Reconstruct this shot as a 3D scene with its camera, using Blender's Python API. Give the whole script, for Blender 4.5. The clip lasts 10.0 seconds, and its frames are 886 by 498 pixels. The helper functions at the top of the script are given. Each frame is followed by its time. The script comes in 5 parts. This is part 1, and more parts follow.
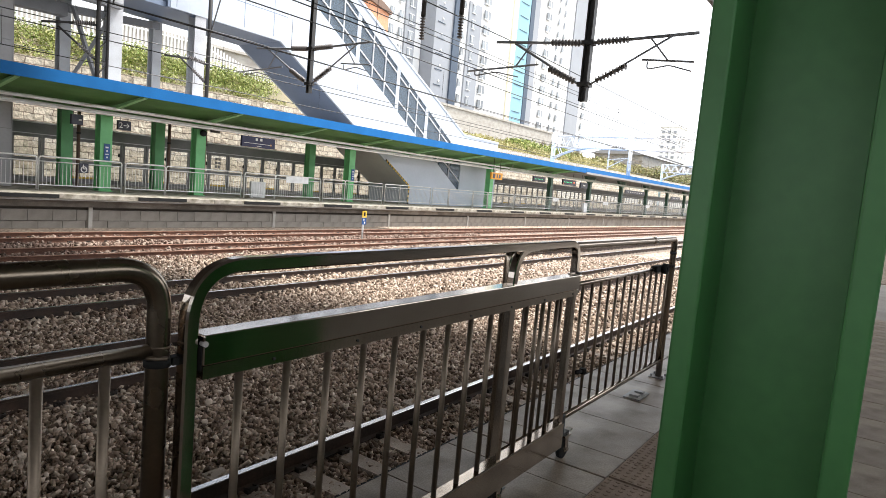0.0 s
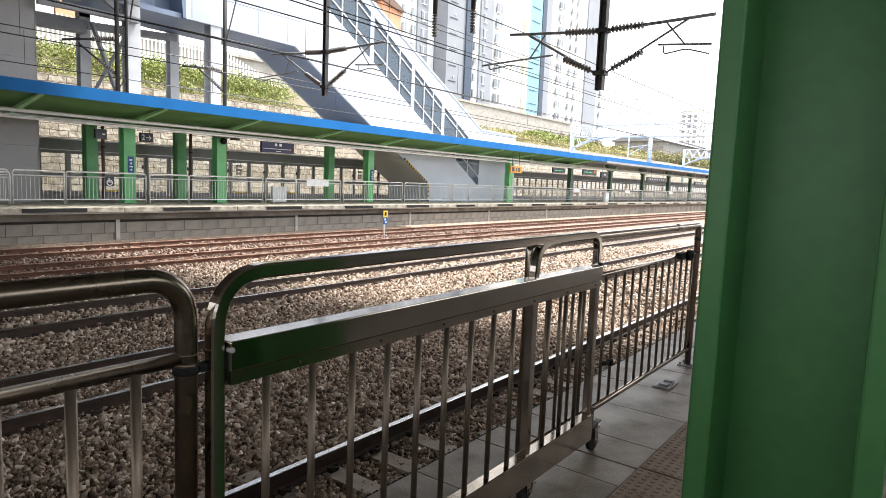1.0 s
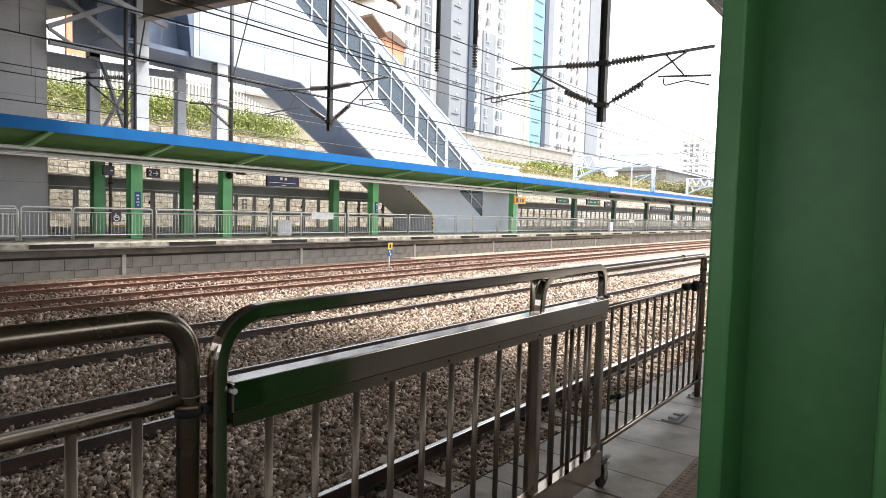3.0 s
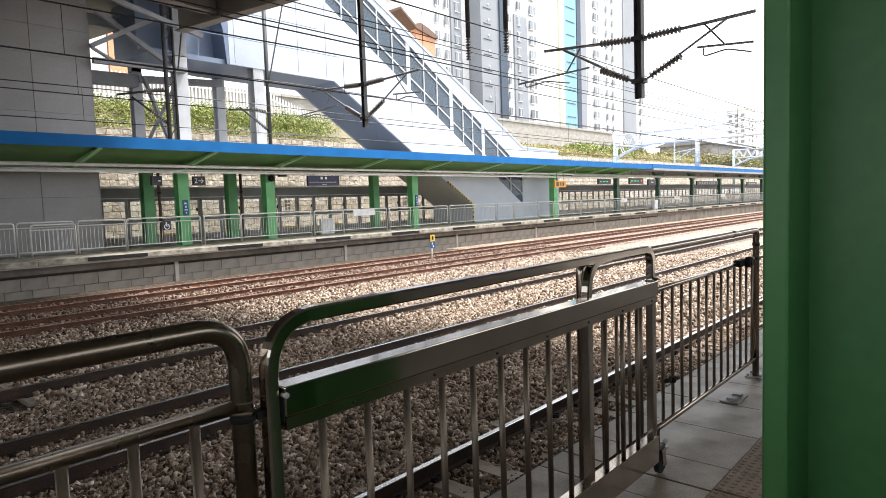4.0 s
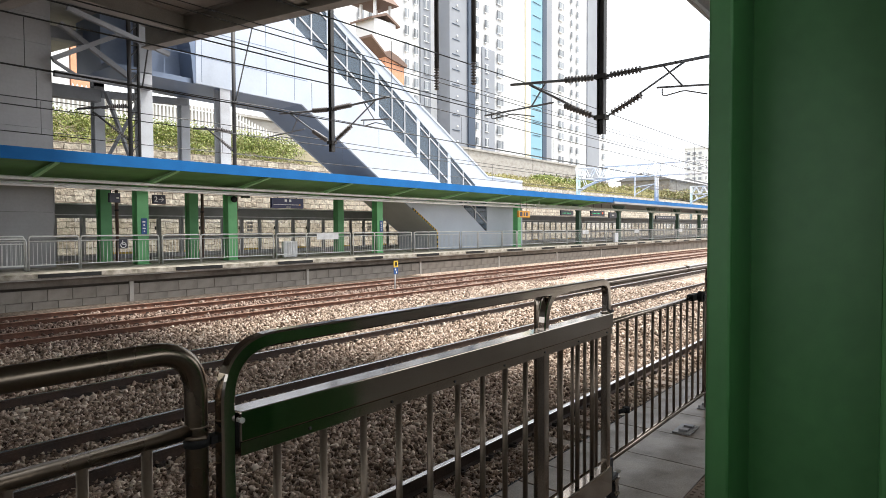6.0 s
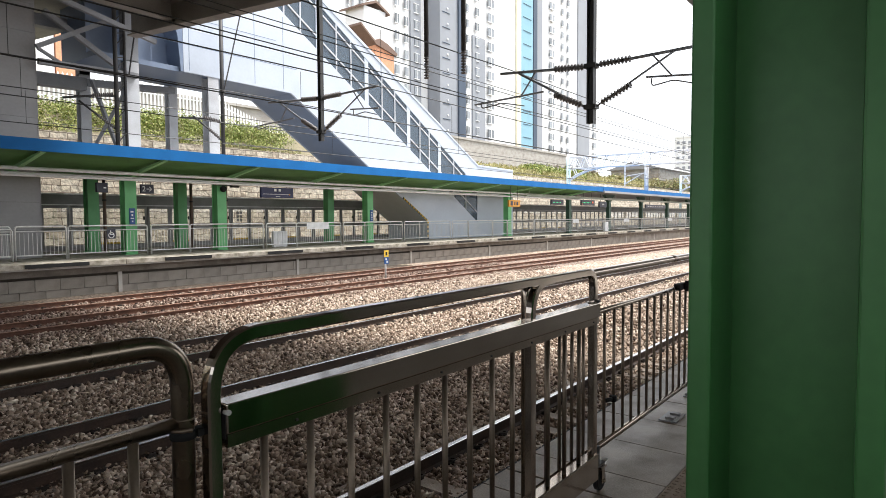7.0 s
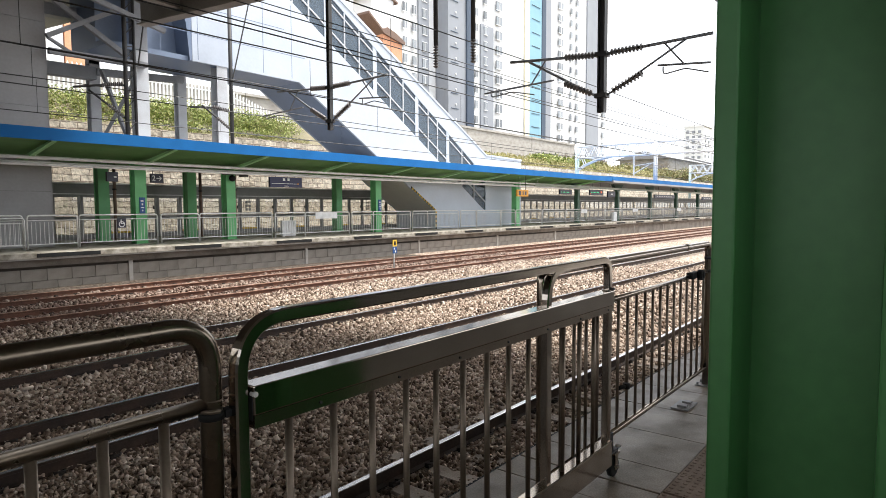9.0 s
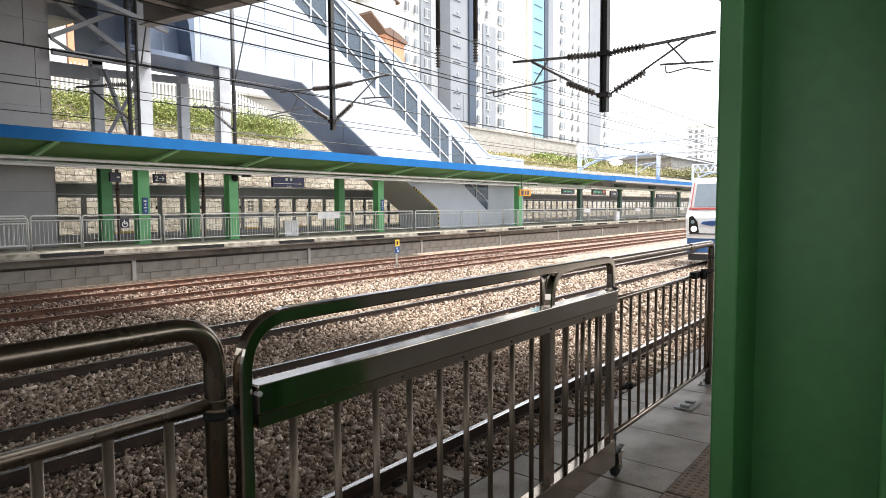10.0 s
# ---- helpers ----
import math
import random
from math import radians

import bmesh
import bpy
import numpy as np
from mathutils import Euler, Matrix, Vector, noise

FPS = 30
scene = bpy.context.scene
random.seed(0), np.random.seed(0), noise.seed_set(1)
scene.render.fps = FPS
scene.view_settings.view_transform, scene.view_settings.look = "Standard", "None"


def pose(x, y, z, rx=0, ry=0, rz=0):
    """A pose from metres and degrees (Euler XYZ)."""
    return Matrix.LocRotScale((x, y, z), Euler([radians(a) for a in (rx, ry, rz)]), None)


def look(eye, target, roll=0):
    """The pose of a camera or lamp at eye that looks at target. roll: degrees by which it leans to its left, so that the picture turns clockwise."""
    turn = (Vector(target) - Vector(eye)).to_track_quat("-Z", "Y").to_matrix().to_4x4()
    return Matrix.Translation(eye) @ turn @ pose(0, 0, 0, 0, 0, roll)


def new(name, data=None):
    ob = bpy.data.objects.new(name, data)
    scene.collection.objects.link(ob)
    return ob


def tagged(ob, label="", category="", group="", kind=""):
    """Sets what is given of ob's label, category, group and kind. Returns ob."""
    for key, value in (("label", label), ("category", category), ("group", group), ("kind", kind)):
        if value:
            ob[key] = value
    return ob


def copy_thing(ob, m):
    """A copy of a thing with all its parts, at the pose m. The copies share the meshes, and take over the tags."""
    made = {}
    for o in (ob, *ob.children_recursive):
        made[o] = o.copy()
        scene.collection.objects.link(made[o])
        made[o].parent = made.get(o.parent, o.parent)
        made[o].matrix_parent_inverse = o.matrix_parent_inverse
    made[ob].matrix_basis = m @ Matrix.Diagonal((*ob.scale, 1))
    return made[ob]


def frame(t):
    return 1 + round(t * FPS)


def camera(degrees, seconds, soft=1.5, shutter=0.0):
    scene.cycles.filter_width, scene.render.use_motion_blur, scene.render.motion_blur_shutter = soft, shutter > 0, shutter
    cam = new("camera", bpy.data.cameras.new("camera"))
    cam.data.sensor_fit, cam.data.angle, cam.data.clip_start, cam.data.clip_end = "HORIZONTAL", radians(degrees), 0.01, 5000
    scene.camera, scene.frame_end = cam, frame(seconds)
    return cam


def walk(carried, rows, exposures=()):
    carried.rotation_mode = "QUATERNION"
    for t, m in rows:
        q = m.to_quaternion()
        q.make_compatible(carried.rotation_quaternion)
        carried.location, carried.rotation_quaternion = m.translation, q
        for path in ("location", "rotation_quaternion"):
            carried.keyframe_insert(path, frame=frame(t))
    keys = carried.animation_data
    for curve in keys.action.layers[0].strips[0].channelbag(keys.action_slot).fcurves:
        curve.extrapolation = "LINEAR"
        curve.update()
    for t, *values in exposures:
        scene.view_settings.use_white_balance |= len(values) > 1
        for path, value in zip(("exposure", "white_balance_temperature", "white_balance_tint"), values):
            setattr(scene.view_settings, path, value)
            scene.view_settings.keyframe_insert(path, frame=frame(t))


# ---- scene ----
cam = camera(70.7, 10.0, soft=0.75)
walk(cam, [
    (0.0, pose(0.039, 0.031, 1.607, 84.22, -4.99, -54.28)),
    (0.5, pose(0.044, 0.026, 1.610, 83.17, -3.82, -52.42)),
    (1.0, pose(0.042, 0.020, 1.612, 83.78, -2.27, -52.49)),
    (1.5, pose(0.021, 0.026, 1.609, 83.15, -2.76, -53.17)),
    (2.0, pose(0.010, 0.020, 1.613, 85.79, -3.62, -54.42)),
    (2.2, pose(0.004, 0.019, 1.613, 87.67, -2.98, -53.24)),
    (3.3, pose(0.059, 0.025, 1.635, 85.57, 0.39, -50.95)),
    (3.5, pose(0.059, 0.035, 1.637, 84.97, 2.24, -50.03)),
    (4.0, pose(0.067, 0.031, 1.642, 85.70, 1.98, -48.42)),
    (4.5, pose(0.081, 0.029, 1.643, 86.08, 1.71, -49.46)),
    (5.0, pose(0.061, 0.011, 1.646, 86.99, 1.02, -50.87)),
    (5.5, pose(0.039, -0.004, 1.645, 88.90, 1.63, -49.16)),
    (6.0, pose(0.038, -0.007, 1.653, 88.08, 0.23, -51.66)),
    (6.2, pose(0.041, -0.007, 1.664, 87.25, 0.71, -53.53)),
    (7.3, pose(0.039, -0.030, 1.661, 87.06, 0.24, -52.28)),
    (7.5, pose(0.024, -0.021, 1.659, 86.98, 0.82, -53.73)),
    (8.0, pose(-0.004, -0.004, 1.654, 87.71, 1.19, -52.38)),
    (8.5, pose(-0.003, -0.000, 1.648, 87.99, -0.14, -51.67)),
    (9.0, pose(-0.000, 0.000, 1.650, 86.17, 0.25, -51.82)),
    (9.5, pose(0.003, 0.001, 1.646, 85.01, 0.25, -51.31)),
    (10.0, pose(-0.004, 0.001, 1.650, 86.15, 0.33, -51.60)),
], exposures=[(0.0, 0.6), (1.0, 0.72), (2.2, 0.8), (3.5, 0.58), (5.0, 0.52), (6.0, 0.35), (8.5, 0.3), (9.2, 0.42), (10.0, 0.6)])

# ---- light ----
SUN_EL, SUN_AZ = radians(62), radians(128)
world = bpy.data.worlds.new("sky")
scene.world = world
world.use_nodes = True
wn, wl = world.node_tree.nodes, world.node_tree.links
wn.clear()
sky = wn.new("ShaderNodeTexSky")
sky.sky_type, sky.sun_disc = "NISHITA", False
sky.sun_elevation, sky.sun_rotation = SUN_EL, SUN_AZ
sky.dust_density, sky.air_density = 6.0, 1.0
haze = wn.new("ShaderNodeHueSaturation")
haze.inputs["Saturation"].default_value = 0.22
cloud = wn.new("ShaderNodeMix")
cloud.data_type = "RGBA"
cloud.inputs["Factor"].default_value = 0.55
cloud.inputs["B"].default_value = (15.4, 16.0, 16.9, 1)
back = wn.new("ShaderNodeBackground")
back.inputs["Strength"].default_value = 0.15
out = wn.new("ShaderNodeOutputWorld")
wl.new(sky.outputs["Color"], haze.inputs["Color"])
wl.new(haze.outputs["Color"], cloud.inputs["A"])
wl.new(cloud.outputs["Result"], back.inputs["Color"])
wl.new(back.outputs["Background"], out.inputs["Surface"])
sun_data = bpy.data.lights.new("sun", "SUN")
sun_data.energy, sun_data.angle, sun_data.color = 4.3, radians(14), (1.0, 0.965, 0.91)
sun = new("sun", sun_data)
sun.matrix_world = look((0, 0, 60), (-math.sin(SUN_AZ) * math.cos(SUN_EL), -math.cos(SUN_AZ) * math.cos(SUN_EL), 60 - math.sin(SUN_EL)))


# ---- materials ----
def material(name, color, rough=0.6, metal=0.0, second=None, scale=3.0, amount=0.5, grain=60.0, grain_amount=0.15, bump=0.1, random_value=0.0, stretch=(1, 1, 1), spec=0.5):
    """A surface with stains at one scale, grain at a finer one and a fine relief."""
    m = bpy.data.materials.new(name)
    m.use_nodes = True
    n, l = m.node_tree.nodes, m.node_tree.links
    b = n["Principled BSDF"]
    b.inputs["Roughness"].default_value, b.inputs["Metallic"].default_value = rough, metal
    b.inputs["Specular IOR Level"].default_value = spec
    tc = n.new("ShaderNodeTexCoord")
    mp = n.new("ShaderNodeMapping")
    mp.inputs["Scale"].default_value = stretch
    l.new(tc.outputs["Object"], mp.inputs["Vector"])
    big = n.new("ShaderNodeTexNoise")
    big.inputs["Scale"].default_value, big.inputs["Detail"].default_value = scale, 5.0
    l.new(mp.outputs["Vector"], big.inputs["Vector"])
    ramp = n.new("ShaderNodeMapRange")
    ramp.inputs["From Min"].default_value, ramp.inputs["From Max"].default_value = 0.38, 0.66
    ramp.inputs["To Max"].default_value = amount
    l.new(big.outputs["Fac"], ramp.inputs["Value"])
    mix = n.new("ShaderNodeMix")
    mix.data_type = "RGBA"
    mix.inputs["A"].default_value = (*color, 1)
    mix.inputs["B"].default_value = (*(second or [c * 0.7 for c in color]), 1)
    l.new(ramp.outputs["Result"], mix.inputs["Factor"])
    fine = n.new("ShaderNodeTexNoise")
    fine.inputs["Scale"].default_value, fine.inputs["Detail"].default_value = grain, 3.0
    l.new(mp.outputs["Vector"], fine.inputs["Vector"])
    gr = n.new("ShaderNodeMapRange")
    gr.inputs["From Min"].default_value, gr.inputs["From Max"].default_value = 0.3, 0.7
    gr.inputs["To Min"].default_value, gr.inputs["To Max"].default_value = 1 - grain_amount, 1 + grain_amount
    l.new(fine.outputs["Fac"], gr.inputs["Value"])
    hsv = n.new("ShaderNodeHueSaturation")
    l.new(mix.outputs["Result"], hsv.inputs["Color"])
    l.new(gr.outputs["Result"], hsv.inputs["Value"])
    last = hsv.outputs["Color"]
    if random_value:
        info = n.new("ShaderNodeObjectInfo")
        rr = n.new("ShaderNodeMapRange")
        rr.inputs["To Min"].default_value, rr.inputs["To Max"].default_value = 1 - random_value, 1 + random_value
        l.new(info.outputs["Random"], rr.inputs["Value"])
        h2 = n.new("ShaderNodeHueSaturation")
        l.new(last, h2.inputs["Color"])
        l.new(rr.outputs["Result"], h2.inputs["Value"])
        last = h2.outputs["Color"]
    l.new(last, b.inputs["Base Color"])
    rv = n.new("ShaderNodeMapRange")
    rv.inputs["To Min"].default_value, rv.inputs["To Max"].default_value = max(rough - 0.1, 0.02), min(rough + 0.12, 1)
    l.new(big.outputs["Fac"], rv.inputs["Value"])
    l.new(rv.outputs["Result"], b.inputs["Roughness"])
    if bump:
        bp = n.new("ShaderNodeBump")
        bp.inputs["Strength"].default_value, bp.inputs["Distance"].default_value = bump, 0.01
        l.new(fine.outputs["Fac"], bp.inputs["Height"])
        l.new(bp.outputs["Normal"], b.inputs["Normal"])
    return m


def island_material(name, colors, rough=0.85):
    """Loose pieces in one mesh, each of its own colour."""
    m = bpy.data.materials.new(name)
    m.use_nodes = True
    n, l = m.node_tree.nodes, m.node_tree.links
    b = n["Principled BSDF"]
    b.inputs["Roughness"].default_value = rough
    b.inputs["Specular IOR Level"].default_value = 0.3
    geo = n.new("ShaderNodeNewGeometry")
    ramp = n.new("ShaderNodeValToRGB")
    ramp.color_ramp.interpolation = "LINEAR"
    while len(ramp.color_ramp.elements) < len(colors):
        ramp.color_ramp.elements.new(0.5)
    for i, c in enumerate(colors):
        ramp.color_ramp.elements[i].position = i / (len(colors) - 1)
        ramp.color_ramp.elements[i].color = (*c, 1)
    l.new(geo.outputs["Random Per Island"], ramp.inputs["Fac"])
    no = n.new("ShaderNodeTexNoise")
    no.inputs["Scale"].default_value = 40
    tc = n.new("ShaderNodeTexCoord")
    l.new(tc.outputs["Object"], no.inputs["Vector"])
    mr = n.new("ShaderNodeMapRange")
    mr.inputs["To Min"].default_value, mr.inputs["To Max"].default_value = 0.7, 1.3
    l.new(no.outputs["Fac"], mr.inputs["Value"])
    h = n.new("ShaderNodeHueSaturation")
    l.new(ramp.outputs["Color"], h.inputs["Color"])
    l.new(mr.outputs["Result"], h.inputs["Value"])
    l.new(h.outputs["Color"], b.inputs["Base Color"])
    return m


def cell_material(name, colors, scale, bump=0.8, distance=0.03, stretch=(1, 1, 1), joint=None, rough=0.9):
    """Stones told apart by cells: gravel, or rough masonry where a joint colour is given."""
    m = bpy.data.materials.new(name)
    m.use_nodes = True
    n, l = m.node_tree.nodes, m.node_tree.links
    b = n["Principled BSDF"]
    b.inputs["Roughness"].default_value = rough
    b.inputs["Specular IOR Level"].default_value = 0.25
    tc = n.new("ShaderNodeTexCoord")
    mp = n.new("ShaderNodeMapping")
    mp.inputs["Scale"].default_value = stretch
    l.new(tc.outputs["Object"], mp.inputs["Vector"])
    v = n.new("ShaderNodeTexVoronoi")
    v.inputs["Scale"].default_value = scale
    l.new(mp.outputs["Vector"], v.inputs["Vector"])
    ramp = n.new("ShaderNodeValToRGB")
    while len(ramp.color_ramp.elements) < len(colors):
        ramp.color_ramp.elements.new(0.5)
    for i, c in enumerate(colors):
        ramp.color_ramp.elements[i].position = i / (len(colors) - 1)
        ramp.color_ramp.elements[i].color = (*c, 1)
    sep = n.new("ShaderNodeSeparateColor")
    l.new(v.outputs["Color"], sep.inputs["Color"])
    l.new(sep.outputs["Red"], ramp.inputs["Fac"])
    big = n.new("ShaderNodeTexNoise")
    big.inputs["Scale"].default_value = 0.6
    l.new(tc.outputs["Object"], big.inputs["Vector"])
    mr = n.new("ShaderNodeMapRange")
    mr.inputs["To Min"].default_value, mr.inputs["To Max"].default_value = 0.72, 1.28
    l.new(big.outputs["Fac"], mr.inputs["Value"])
    h = n.new("ShaderNodeHueSaturation")
    l.new(ramp.outputs["Color"], h.inputs["Color"])
    l.new(mr.outputs["Result"], h.inputs["Value"])
    last = h.outputs["Color"]
    edge = n.new("ShaderNodeTexVoronoi")
    edge.feature = "DISTANCE_TO_EDGE"
    edge.inputs["Scale"].default_value = scale
    l.new(mp.outputs["Vector"], edge.inputs["Vector"])
    if joint:
        er = n.new("ShaderNodeMapRange")
        er.inputs["From Max"].default_value = 0.07
        l.new(edge.outputs["Distance"], er.inputs["Value"])
        mx = n.new("ShaderNodeMix")
        mx.data_type = "RGBA"
        mx.inputs["A"].default_value = (*joint, 1)
        l.new(er.outputs["Result"], mx.inputs["Factor"])
        l.new(last, mx.inputs["B"])
        last = mx.outputs["Result"]
    l.new(last, b.inputs["Base Color"])
    bp = n.new("ShaderNodeBump")
    bp.inputs["Strength"].default_value, bp.inputs["Distance"].default_value = bump, distance
    cap = n.new("ShaderNodeMath")
    cap.operation = "MINIMUM"
    cap.inputs[1].default_value = 0.3
    l.new(edge.outputs["Distance"], cap.inputs[0])
    l.new(cap.outputs["Value"], bp.inputs["Height"])
    l.new(bp.outputs["Normal"], b.inputs["Normal"])
    return m


def glass_material(name, tint, rough=0.03, alpha=0.35):
    m = bpy.data.materials.new(name)
    m.use_nodes = True
    n, l = m.node_tree.nodes, m.node_tree.links
    n.remove(n["Principled BSDF"])
    tr = n.new("ShaderNodeBsdfTransparent")
    tr.inputs["Color"].default_value = (*tint, 1)
    gl = n.new("ShaderNodeBsdfGlossy")
    gl.inputs["Roughness"].default_value = rough
    fr = n.new("ShaderNodeLayerWeight")
    fr.inputs["Blend"].default_value = 0.5
    curve = n.new("ShaderNodeMath")
    curve.operation = "POWER"
    curve.inputs[1].default_value = 5.0
    l.new(fr.outputs["Facing"], curve.inputs[0])
    # A diffuse share brightens the pane in place of lit interior and sky reflection.
    bright_fill = n.new("ShaderNodeBsdfDiffuse")
    bright_fill.inputs["Color"].default_value = (*[c * 0.9 for c in tint], 1)
    brightened = n.new("ShaderNodeMixShader")
    brightened.inputs["Fac"].default_value = alpha
    l.new(tr.outputs["BSDF"], brightened.inputs[1])
    l.new(bright_fill.outputs["BSDF"], brightened.inputs[2])
    ad = n.new("ShaderNodeMath")
    ad.operation = "MULTIPLY_ADD"
    ad.inputs[1].default_value, ad.inputs[2].default_value = 0.92, 0.04
    l.new(curve.outputs["Value"], ad.inputs[0])
    mx = n.new("ShaderNodeMixShader")
    l.new(ad.outputs["Value"], mx.inputs["Fac"])
    l.new(brightened.outputs["Shader"], mx.inputs[1])
    l.new(gl.outputs["BSDF"], mx.inputs[2])
    l.new(mx.outputs["Shader"], n["Material Output"].inputs["Surface"])
    return m


def masonry_material(name, one, two, joint):
    """Coursed rough stone on an upright wall along x."""
    m = material(name, one, 0.92, bump=0.0)
    n, l = m.node_tree.nodes, m.node_tree.links
    b = n["Principled BSDF"]
    tc = n.new("ShaderNodeTexCoord")
    mp = n.new("ShaderNodeMapping")
    mp.inputs["Rotation"].default_value = (radians(90), 0, 0)
    l.new(tc.outputs["Object"], mp.inputs["Vector"])
    warp = n.new("ShaderNodeTexNoise")
    warp.inputs["Scale"].default_value = 1.3
    l.new(mp.outputs["Vector"], warp.inputs["Vector"])
    add = n.new("ShaderNodeVectorMath")
    add.operation = "MULTIPLY_ADD"
    add.inputs[1].default_value = (0.25, 0.25, 0.25)
    l.new(warp.outputs["Color"], add.inputs[0])
    l.new(mp.outputs["Vector"], add.inputs[2])
    br = n.new("ShaderNodeTexBrick")
    br.inputs["Scale"].default_value = 1.0
    br.inputs["Brick Width"].default_value, br.inputs["Row Height"].default_value, br.inputs["Mortar Size"].default_value = 1.05, 0.4, 0.025
    br.inputs["Color1"].default_value, br.inputs["Color2"].default_value, br.inputs["Mortar"].default_value = (*one, 1), (*two, 1), (*joint, 1)
    l.new(add.outputs["Vector"], br.inputs["Vector"])
    fine = n.new("ShaderNodeTexNoise")
    fine.inputs["Scale"].default_value, fine.inputs["Detail"].default_value = 4.0, 6.0
    l.new(tc.outputs["Object"], fine.inputs["Vector"])
    mr = n.new("ShaderNodeMapRange")
    mr.inputs["From Min"].default_value, mr.inputs["From Max"].default_value = 0.3, 0.7
    mr.inputs["To Min"].default_value, mr.inputs["To Max"].default_value = 0.65, 1.25
    l.new(fine.outputs["Fac"], mr.inputs["Value"])
    h = n.new("ShaderNodeHueSaturation")
    l.new(br.outputs["Color"], h.inputs["Color"])
    l.new(mr.outputs["Result"], h.inputs["Value"])
    l.new(h.outputs["Color"], b.inputs["Base Color"])
    bp = n.new("ShaderNodeBump")
    bp.inputs["Strength"].default_value, bp.inputs["Distance"].default_value = 0.8, 0.12
    l.new(fine.outputs["Fac"], bp.inputs["Height"])
    l.new(bp.outputs["Normal"], b.inputs["Normal"])
    return m


def glow_material(name, color, strength):
    m = material(name, color, bump=0)
    b = m.node_tree.nodes["Principled BSDF"]
    b.inputs["Emission Color"].default_value = (*color, 1)
    b.inputs["Emission Strength"].default_value = strength
    return m


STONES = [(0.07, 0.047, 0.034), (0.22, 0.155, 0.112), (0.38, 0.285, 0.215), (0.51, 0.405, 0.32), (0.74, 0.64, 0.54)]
# Stone tones cut to 0.28: shade between the loose stones, put into the bed.
STONES_GAPSHADE = [tuple(0.28 * c for c in stone) for stone in STONES]
M_BALLAST = cell_material("ballast", STONES_GAPSHADE, 17.0, 1.0, 0.05)
M_FARBALLAST = cell_material("far_ballast", STONES, 14.0, 1.0, 0.06)
M_STONES = island_material("ballast_stones", STONES)
M_RAIL = material("rail_steel", (0.04, 0.028, 0.023), 0.65, 0.2, (0.085, 0.05, 0.035), 2.0, 0.7, 40, 0.2, 0.2)
M_RAILTOP = material("rail_worn", (0.55, 0.55, 0.56), 0.22, 1.0, (0.4, 0.38, 0.36), 3.0, 0.5, 80, 0.08, 0.02, stretch=(0.1, 1, 1))
M_RUST = material("rail_rust", (0.17, 0.08, 0.05), 0.85, 0.1, (0.075, 0.036, 0.027), 2.0, 0.8, 40, 0.2, 0.2)
M_RUSTTOP = material("rail_rust_top", (0.45, 0.28, 0.2), 0.45, 0.5, (0.3, 0.16, 0.1), 2.0, 0.8, 40, 0.2, 0.1)
M_SLEEPER = material("sleeper_concrete", (0.4, 0.34, 0.285), 0.9, 0, (0.27, 0.215, 0.17), 3.0, 0.8, 50, 0.15, 0.3, 0.15)
M_CLIP = material("clip_steel", (0.06, 0.05, 0.045), 0.7, 0.5)
M_SLAB = material("platform_paving", (0.37, 0.3, 0.235), 0.45, 0, (0.17, 0.135, 0.1), 3.2, 1.0, 90, 0.18, 0.25, 0.08, spec=0.35)
M_TACTILE = material("tactile_tile", (0.4, 0.29, 0.22), 0.7, 0, (0.21, 0.15, 0.115), 4.0, 0.7, 80, 0.15, 0.2, 0.07)
M_CONC = material("concrete", (0.42, 0.4, 0.37), 0.9, 0, (0.29, 0.265, 0.24), 0.8, 0.8, 30, 0.1, 0.3, stretch=(1, 1, 2.2))
# Concrete with stains, its base also darkened for shade under the platform slab.
M_STAINSHADE = material("stained_shaded_concrete", (0.2, 0.175, 0.148), 0.92, 0, (0.1, 0.085, 0.07), 1.3, 0.9, 30, 0.15, 0.3)
M_CURB = material("platform_curb", (0.42, 0.385, 0.33), 0.85, 0, (0.13, 0.115, 0.08), 2.2, 1.0, 30, 0.12, 0.3)
M_BLOCK = material("wall_block", (0.27, 0.245, 0.215), 0.88, 0, (0.14, 0.12, 0.1), 1.1, 0.7, 40, 0.1, 0.3, 0.06)
M_JOINT = material("joint", (0.07, 0.06, 0.05), 0.95, grain_amount=0.2)
# The warm tint holds the brown surroundings that the steel reflects.
M_STEEL = material("stainless_steel", (0.43, 0.37, 0.31), 0.17, 1.0, (0.33, 0.28, 0.23), 5.0, 0.7, 120, 0.06, 0.02)
# Rougher steel, also darkened to stand in for the dark roof it mirrors.
M_BRUSHED = material("brushed_stainless", (0.24, 0.2, 0.155), 0.27, 1.0, (0.18, 0.145, 0.11), 5.0, 0.7, 120, 0.06, 0.02)
M_POLISHED = material("polished_stainless", (0.46, 0.41, 0.36), 0.11, 1.0, (0.38, 0.33, 0.28), 3.0, 0.6, 140, 0.05, 0.006)
M_BAR = material("fence_bar_steel", (0.25, 0.2, 0.155), 0.4, 0.85, (0.19, 0.15, 0.115), 5.0, 0.7, 120, 0.06, 0.02)
M_GREENPALE = material("pale_green_paint", (0.33, 0.6, 0.3), 0.5, 0, (0.25, 0.48, 0.23), 1.5, 0.6)
M_GREENPALEGREY = material("grey_green_paint", (0.42, 0.47, 0.42), 0.55, 0, (0.32, 0.36, 0.32), 1.5, 0.6)
# Darker than the column paint: shade under the bridge is in the braces' colour.
M_BRACE = material("brace_grey", (0.27, 0.28, 0.3), 0.6, 0, (0.19, 0.19, 0.2), 1.2, 0.7)
